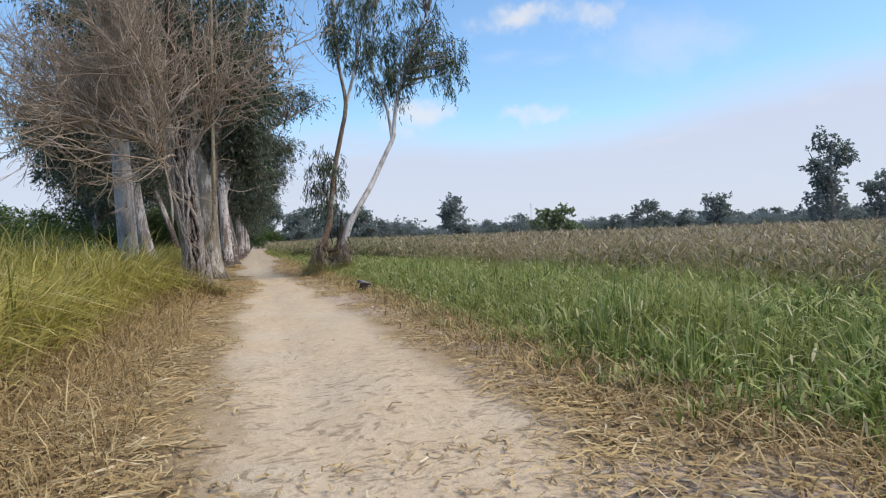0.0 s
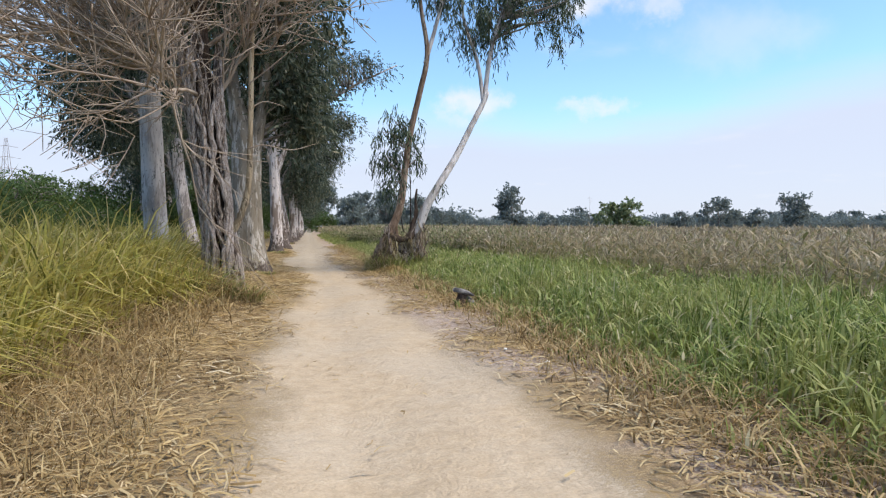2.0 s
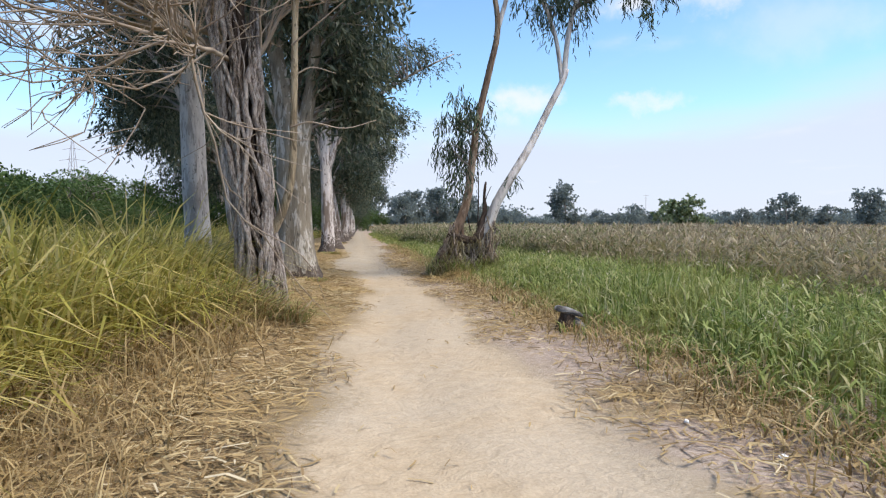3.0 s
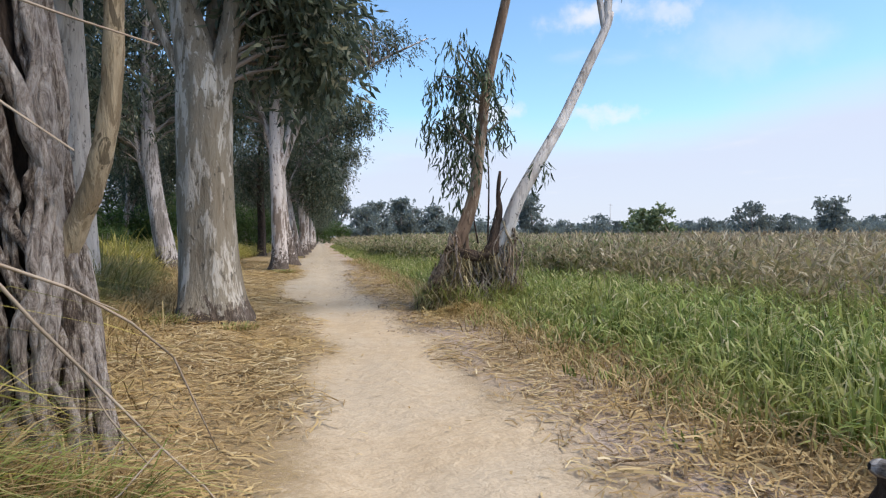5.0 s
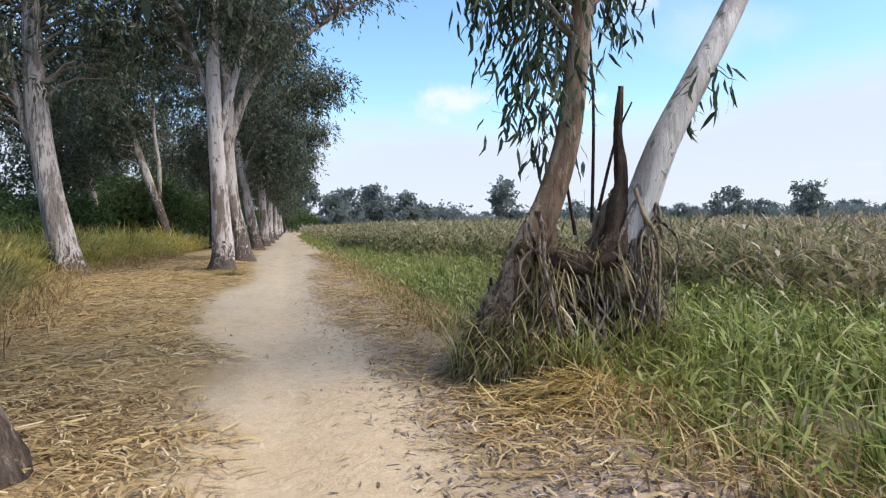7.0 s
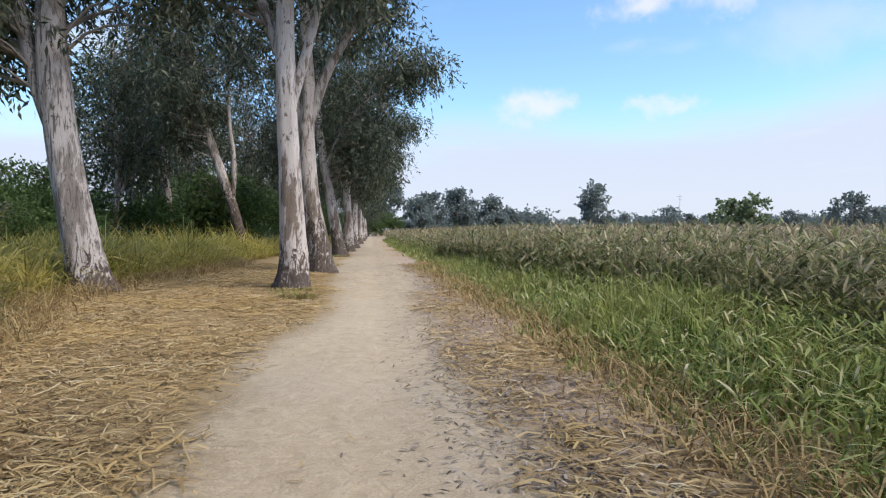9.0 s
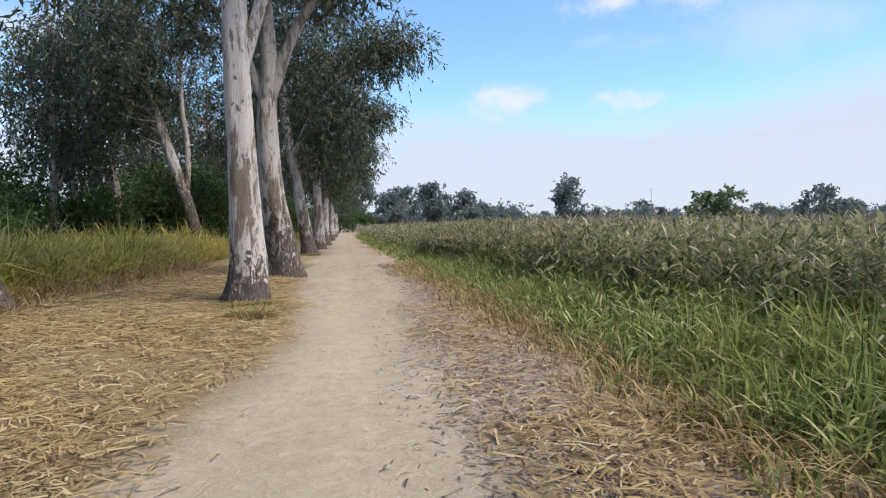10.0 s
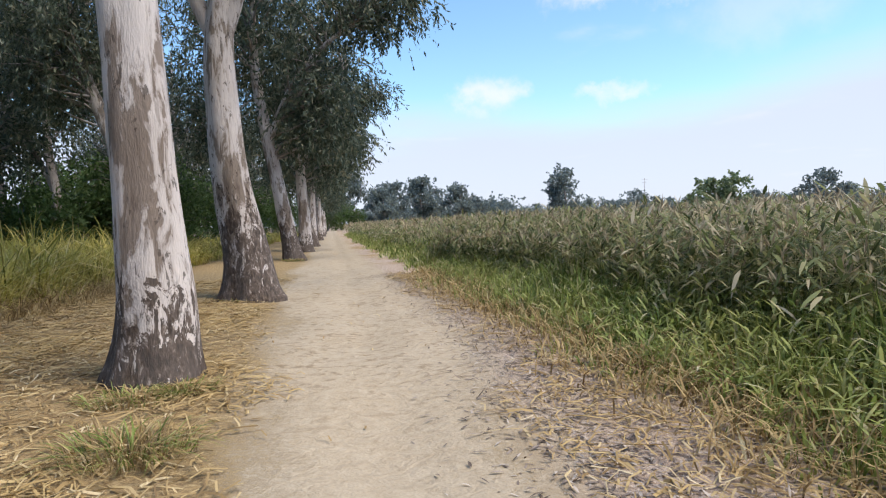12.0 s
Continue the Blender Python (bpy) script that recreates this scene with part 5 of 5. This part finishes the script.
def weathered_stump():
    e = thing("tree_stump", (2.36, 14.42, 0), "small dark weathered stump with a split grey top in the verge", "stump")
    n = 16
    p = smooth_path([(0, 0, -0.05), (0.01, 0, 0.06), (0.03, -0.01, 0.14), (0.04, 0.0, 0.21)], n)
    r = np.interp(np.linspace(0, 1, n), [0, 0.3, 0.8, 1], [0.13, 0.10, 0.085, 0.08])

    def lumps(P, ang):
        return np.array([[1 + 0.30 * noise.noise(Vector((4 * q[2], 2.2 * math.cos(a), 2.2 * math.sin(a)))) + 0.10 * math.cos(5 * a + 6 * q[2]) for a in ang] for q in P])
    part("trunk", tube(p, r, 18, lumps), M_ROOT_DARK, e, "dark rotten stump foot", True)
    part("split_top", tube(smooth_path([(-0.13, -0.02, 0.27), (-0.05, -0.05, 0.255), (0.06, -0.07, 0.225), (0.19, -0.08, 0.175)], n), np.interp(np.linspace(0, 1, n), [0, 0.1, 0.5, 0.9, 1], [0.015, 0.036, 0.04, 0.028, 0.012]), 12, lumps), M_LOG, e, "split grey slab across the top", True)
    part("side_root", tube(smooth_path([(0.08, -0.02, 0.14), (0.17, -0.07, 0.08), (0.25, -0.1, -0.03)], 10), np.linspace(0.045, 0.025, 10), 9), M_LOG, e, smooth=True)


def grass_tuft(at, radius, high, seed, label, n=420):
    rng = np.random.default_rng(seed)
    e = thing("grass_tuft", at, label, "grass tuft", "tufts at the tree feet")
    for name, mat, share in (("green_grass", M_GRASS, 0.4), ("dry_grass", M_DRY, 0.6)):
        k = int(n * share)
        a, r = rng.uniform(0, 6.28, k), radius * rng.uniform(0, 1, k) ** 0.6
        base = np.stack([r * np.cos(a), 0.8 * r * np.sin(a), np.zeros(k)], 1)
        tagged(part(name, blades(base, high * rng.uniform(0.4, 1.2, k), rng.uniform(0.006, 0.012, k), rng.uniform(0.4, 1.8, k), rng, 0.4, a + rng.normal(0, 0.5, k)), mat, e), kind="stuff")


weathered_stump()
for k, (px, py, rad, hi) in enumerate([(-1.1, 34.75, 0.34, 0.20), (-1.4, 35.9, 0.36, 0.13), (-1.1, 36.05, 0.22, 0.10), (-1.5, 42.0, 0.42, 0.12), (-1.3, 53.5, 0.4, 0.14), (-1.75, 20.3, 0.32, 0.18), (-0.95, 20.15, 0.3, 0.10), (-1.5, 14.75, 0.38, 0.42), (-0.85, 14.85, 0.28, 0.34), (-1.15, 14.7, 0.3, 0.36), (-1.75, 14.55, 0.42, 0.78), (-1.4, 14.5, 0.36, 0.62)]):
    grass_tuft((px, py, float(height_at(px, py))), rad, hi, 200 + k, "dry and green grass tuft at a tree foot")


def paper_scrap(at, size, turn):
    bm = bmesh.new()
    v = [bm.verts.new(q) for q in ((-size, -0.6 * size, 0.0), (size, -0.5 * size, 0.006), (0.8 * size, 0.6 * size, 0.012), (-0.7 * size, 0.7 * size, 0.004))]
    bm.faces.new(v)
    f = bmesh.ops.extrude_face_region(bm, geom=bm.faces[:])
    bmesh.ops.translate(bm, vec=(0, 0, 0.006), verts=[q for q in f["geom"] if isinstance(q, bmesh.types.BMVert)])
    me = bpy.data.meshes.new("paper_scrap")
    bm.to_mesh(me); bm.free()
    me.materials.append(M_PAPER)
    ob = new("paper_scrap", me)
    ob.matrix_world = pose(*at, 0, 0, turn)
    tagged(ob, "small white paper scrap lying on grey litter", "litter")


for px, py, sz, rz in ((1.67, 32.4, 0.028, 20), (2.05, 31.6, 0.022, 110), (1.95, 10.9, 0.02, 60), (2.15, 10.3, 0.024, 10)):
    paper_scrap((px, py, float(height_at(px, py)) + 0.012), sz, rz)


# ---------------------------------------------------------------- distance
FAR = "far trees round the field"


def far_tree(at, h, w, seed, label, leaf=M_LEAF_HAZED, bare=0.35, clumps=90, name="field_tree"):
    """A distant tree: trunk, forks and clumps of large leaves."""
    rng = np.random.default_rng(seed)
    zc = h * (bare + 1) / 2
    rz = h * (1 - bare) / 2
    stems = [([(0, 0, -0.1), (0.02 * h, 0, 0.3 * h), (0, 0, 0.6 * h), (0.02 * h, 0, 0.92 * h)], [0.03 * h, 0.024 * h, 0.016 * h, 0.005 * h]),
             ([(0, 0, 0.3 * h), (0.2 * w, 0.1 * w, 0.55 * h), (0.35 * w, 0.1 * w, 0.75 * h)], [0.016 * h, 0.011 * h, 0.004 * h]),
             ([(0, 0, 0.35 * h), (-0.2 * w, 0, 0.55 * h), (-0.32 * w, 0.1 * w, 0.8 * h)], [0.016 * h, 0.011 * h, 0.004 * h])]
    blobs = []
    for k in range(13):
        a = rng.uniform(0, 6.28)
        u = (k + 0.5) / 13
        r = rng.uniform(0.08, 0.32) * w * math.sin(math.pi * (0.22 + 0.62 * u)) * 1.1
        blobs.append(((r * math.cos(a), r * math.sin(a), h * (bare + (0.93 - bare) * u)), (w * rng.uniform(0.13, 0.26), w * rng.uniform(0.13, 0.26), h * rng.uniform(0.07, 0.15)), 1))
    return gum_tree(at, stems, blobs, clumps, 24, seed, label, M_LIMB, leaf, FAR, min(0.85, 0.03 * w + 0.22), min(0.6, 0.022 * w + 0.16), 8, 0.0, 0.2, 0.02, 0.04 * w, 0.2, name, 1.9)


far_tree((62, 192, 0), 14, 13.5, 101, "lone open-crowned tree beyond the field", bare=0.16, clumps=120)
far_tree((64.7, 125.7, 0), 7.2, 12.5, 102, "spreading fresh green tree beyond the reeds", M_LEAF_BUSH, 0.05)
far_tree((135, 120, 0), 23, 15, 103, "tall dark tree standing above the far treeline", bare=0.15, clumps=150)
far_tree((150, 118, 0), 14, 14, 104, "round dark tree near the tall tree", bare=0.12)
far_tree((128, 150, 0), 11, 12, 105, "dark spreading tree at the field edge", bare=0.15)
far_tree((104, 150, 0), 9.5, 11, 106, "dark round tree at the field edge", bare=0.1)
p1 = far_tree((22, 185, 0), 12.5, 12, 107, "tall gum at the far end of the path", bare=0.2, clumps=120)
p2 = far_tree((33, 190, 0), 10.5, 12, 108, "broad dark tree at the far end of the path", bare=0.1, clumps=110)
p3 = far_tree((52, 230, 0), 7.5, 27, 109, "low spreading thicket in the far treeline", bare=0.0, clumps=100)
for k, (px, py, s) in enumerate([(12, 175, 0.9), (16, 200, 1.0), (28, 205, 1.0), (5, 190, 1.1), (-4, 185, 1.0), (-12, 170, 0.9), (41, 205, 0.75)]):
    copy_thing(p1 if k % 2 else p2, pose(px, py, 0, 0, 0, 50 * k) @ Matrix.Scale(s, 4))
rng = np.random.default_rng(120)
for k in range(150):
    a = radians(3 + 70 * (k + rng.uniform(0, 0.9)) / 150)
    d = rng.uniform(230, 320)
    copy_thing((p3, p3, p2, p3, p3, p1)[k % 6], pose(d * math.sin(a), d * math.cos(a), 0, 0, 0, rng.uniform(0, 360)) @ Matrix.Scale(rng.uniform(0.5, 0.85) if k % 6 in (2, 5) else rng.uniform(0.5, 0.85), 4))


def far_pole(at, h):
    e = thing("utility_pole", at, "slim grey utility pole beyond the field", "pole", "poles beyond the field")
    part("pole", tube(np.array([(0, 0, -0.2), (0, 0, h * 0.5), (0, 0, h)]), (0.10, 0.08, 0.06), 8), M_LIMB, e, smooth=True)
    for z, w in ((0.96, 1.1), (0.88, 0.8)):
        part("crossarm", tube(np.array([(-w, 0, h * z), (0, 0, h * z), (w, 0, h * z)]), (0.04, 0.045, 0.04), 6), M_LIMB, e, smooth=True)


far_pole((112, 243, 0), 14)


def lattice_pylon(at, h):
    """A far power-line mast: four leaning legs, cross braces and three arms."""
    e = thing("power_pylon", at, "far grey steel lattice pylon above the hedge", "pylon")
    half = 0.11 * h
    for sx, sy in ((-1, -1), (1, -1), (1, 1), (-1, 1)):
        part("leg", tube(np.array([(sx * half, sy * half, -0.2), (sx * 0.35 * half, sy * 0.35 * half, 0.6 * h), (sx * 0.08 * half, sy * 0.08 * half, h)]), (0.10, 0.08, 0.06), 5), M_LIMB, e)
    for k in range(6):
        z0, z1 = h * k / 7.5, h * (k + 1) / 7.5
        w0, w1 = half * (1 - 0.9 * k / 7.5), half * (1 - 0.9 * (k + 1) / 7.5)
        for sx in (-1, 1):
            part("brace", tube(np.array([(sx * w0, -w0, z0), (0, -0.5 * (w0 + w1), 0.5 * (z0 + z1)), (-sx * w1, -w1, z1)]), (0.05, 0.05, 0.05), 4), M_LIMB, e)
    for z, w in ((0.66, 0.17), (0.78, 0.14), (0.90, 0.11)):
        part("crossarm", tube(np.array([(-w * h, 0, z * h), (0, 0, (z + 0.02) * h), (w * h, 0, z * h)]), (0.05, 0.08, 0.05), 5), M_LIMB, e)


lattice_pylon((-92, 228, 0), 29)
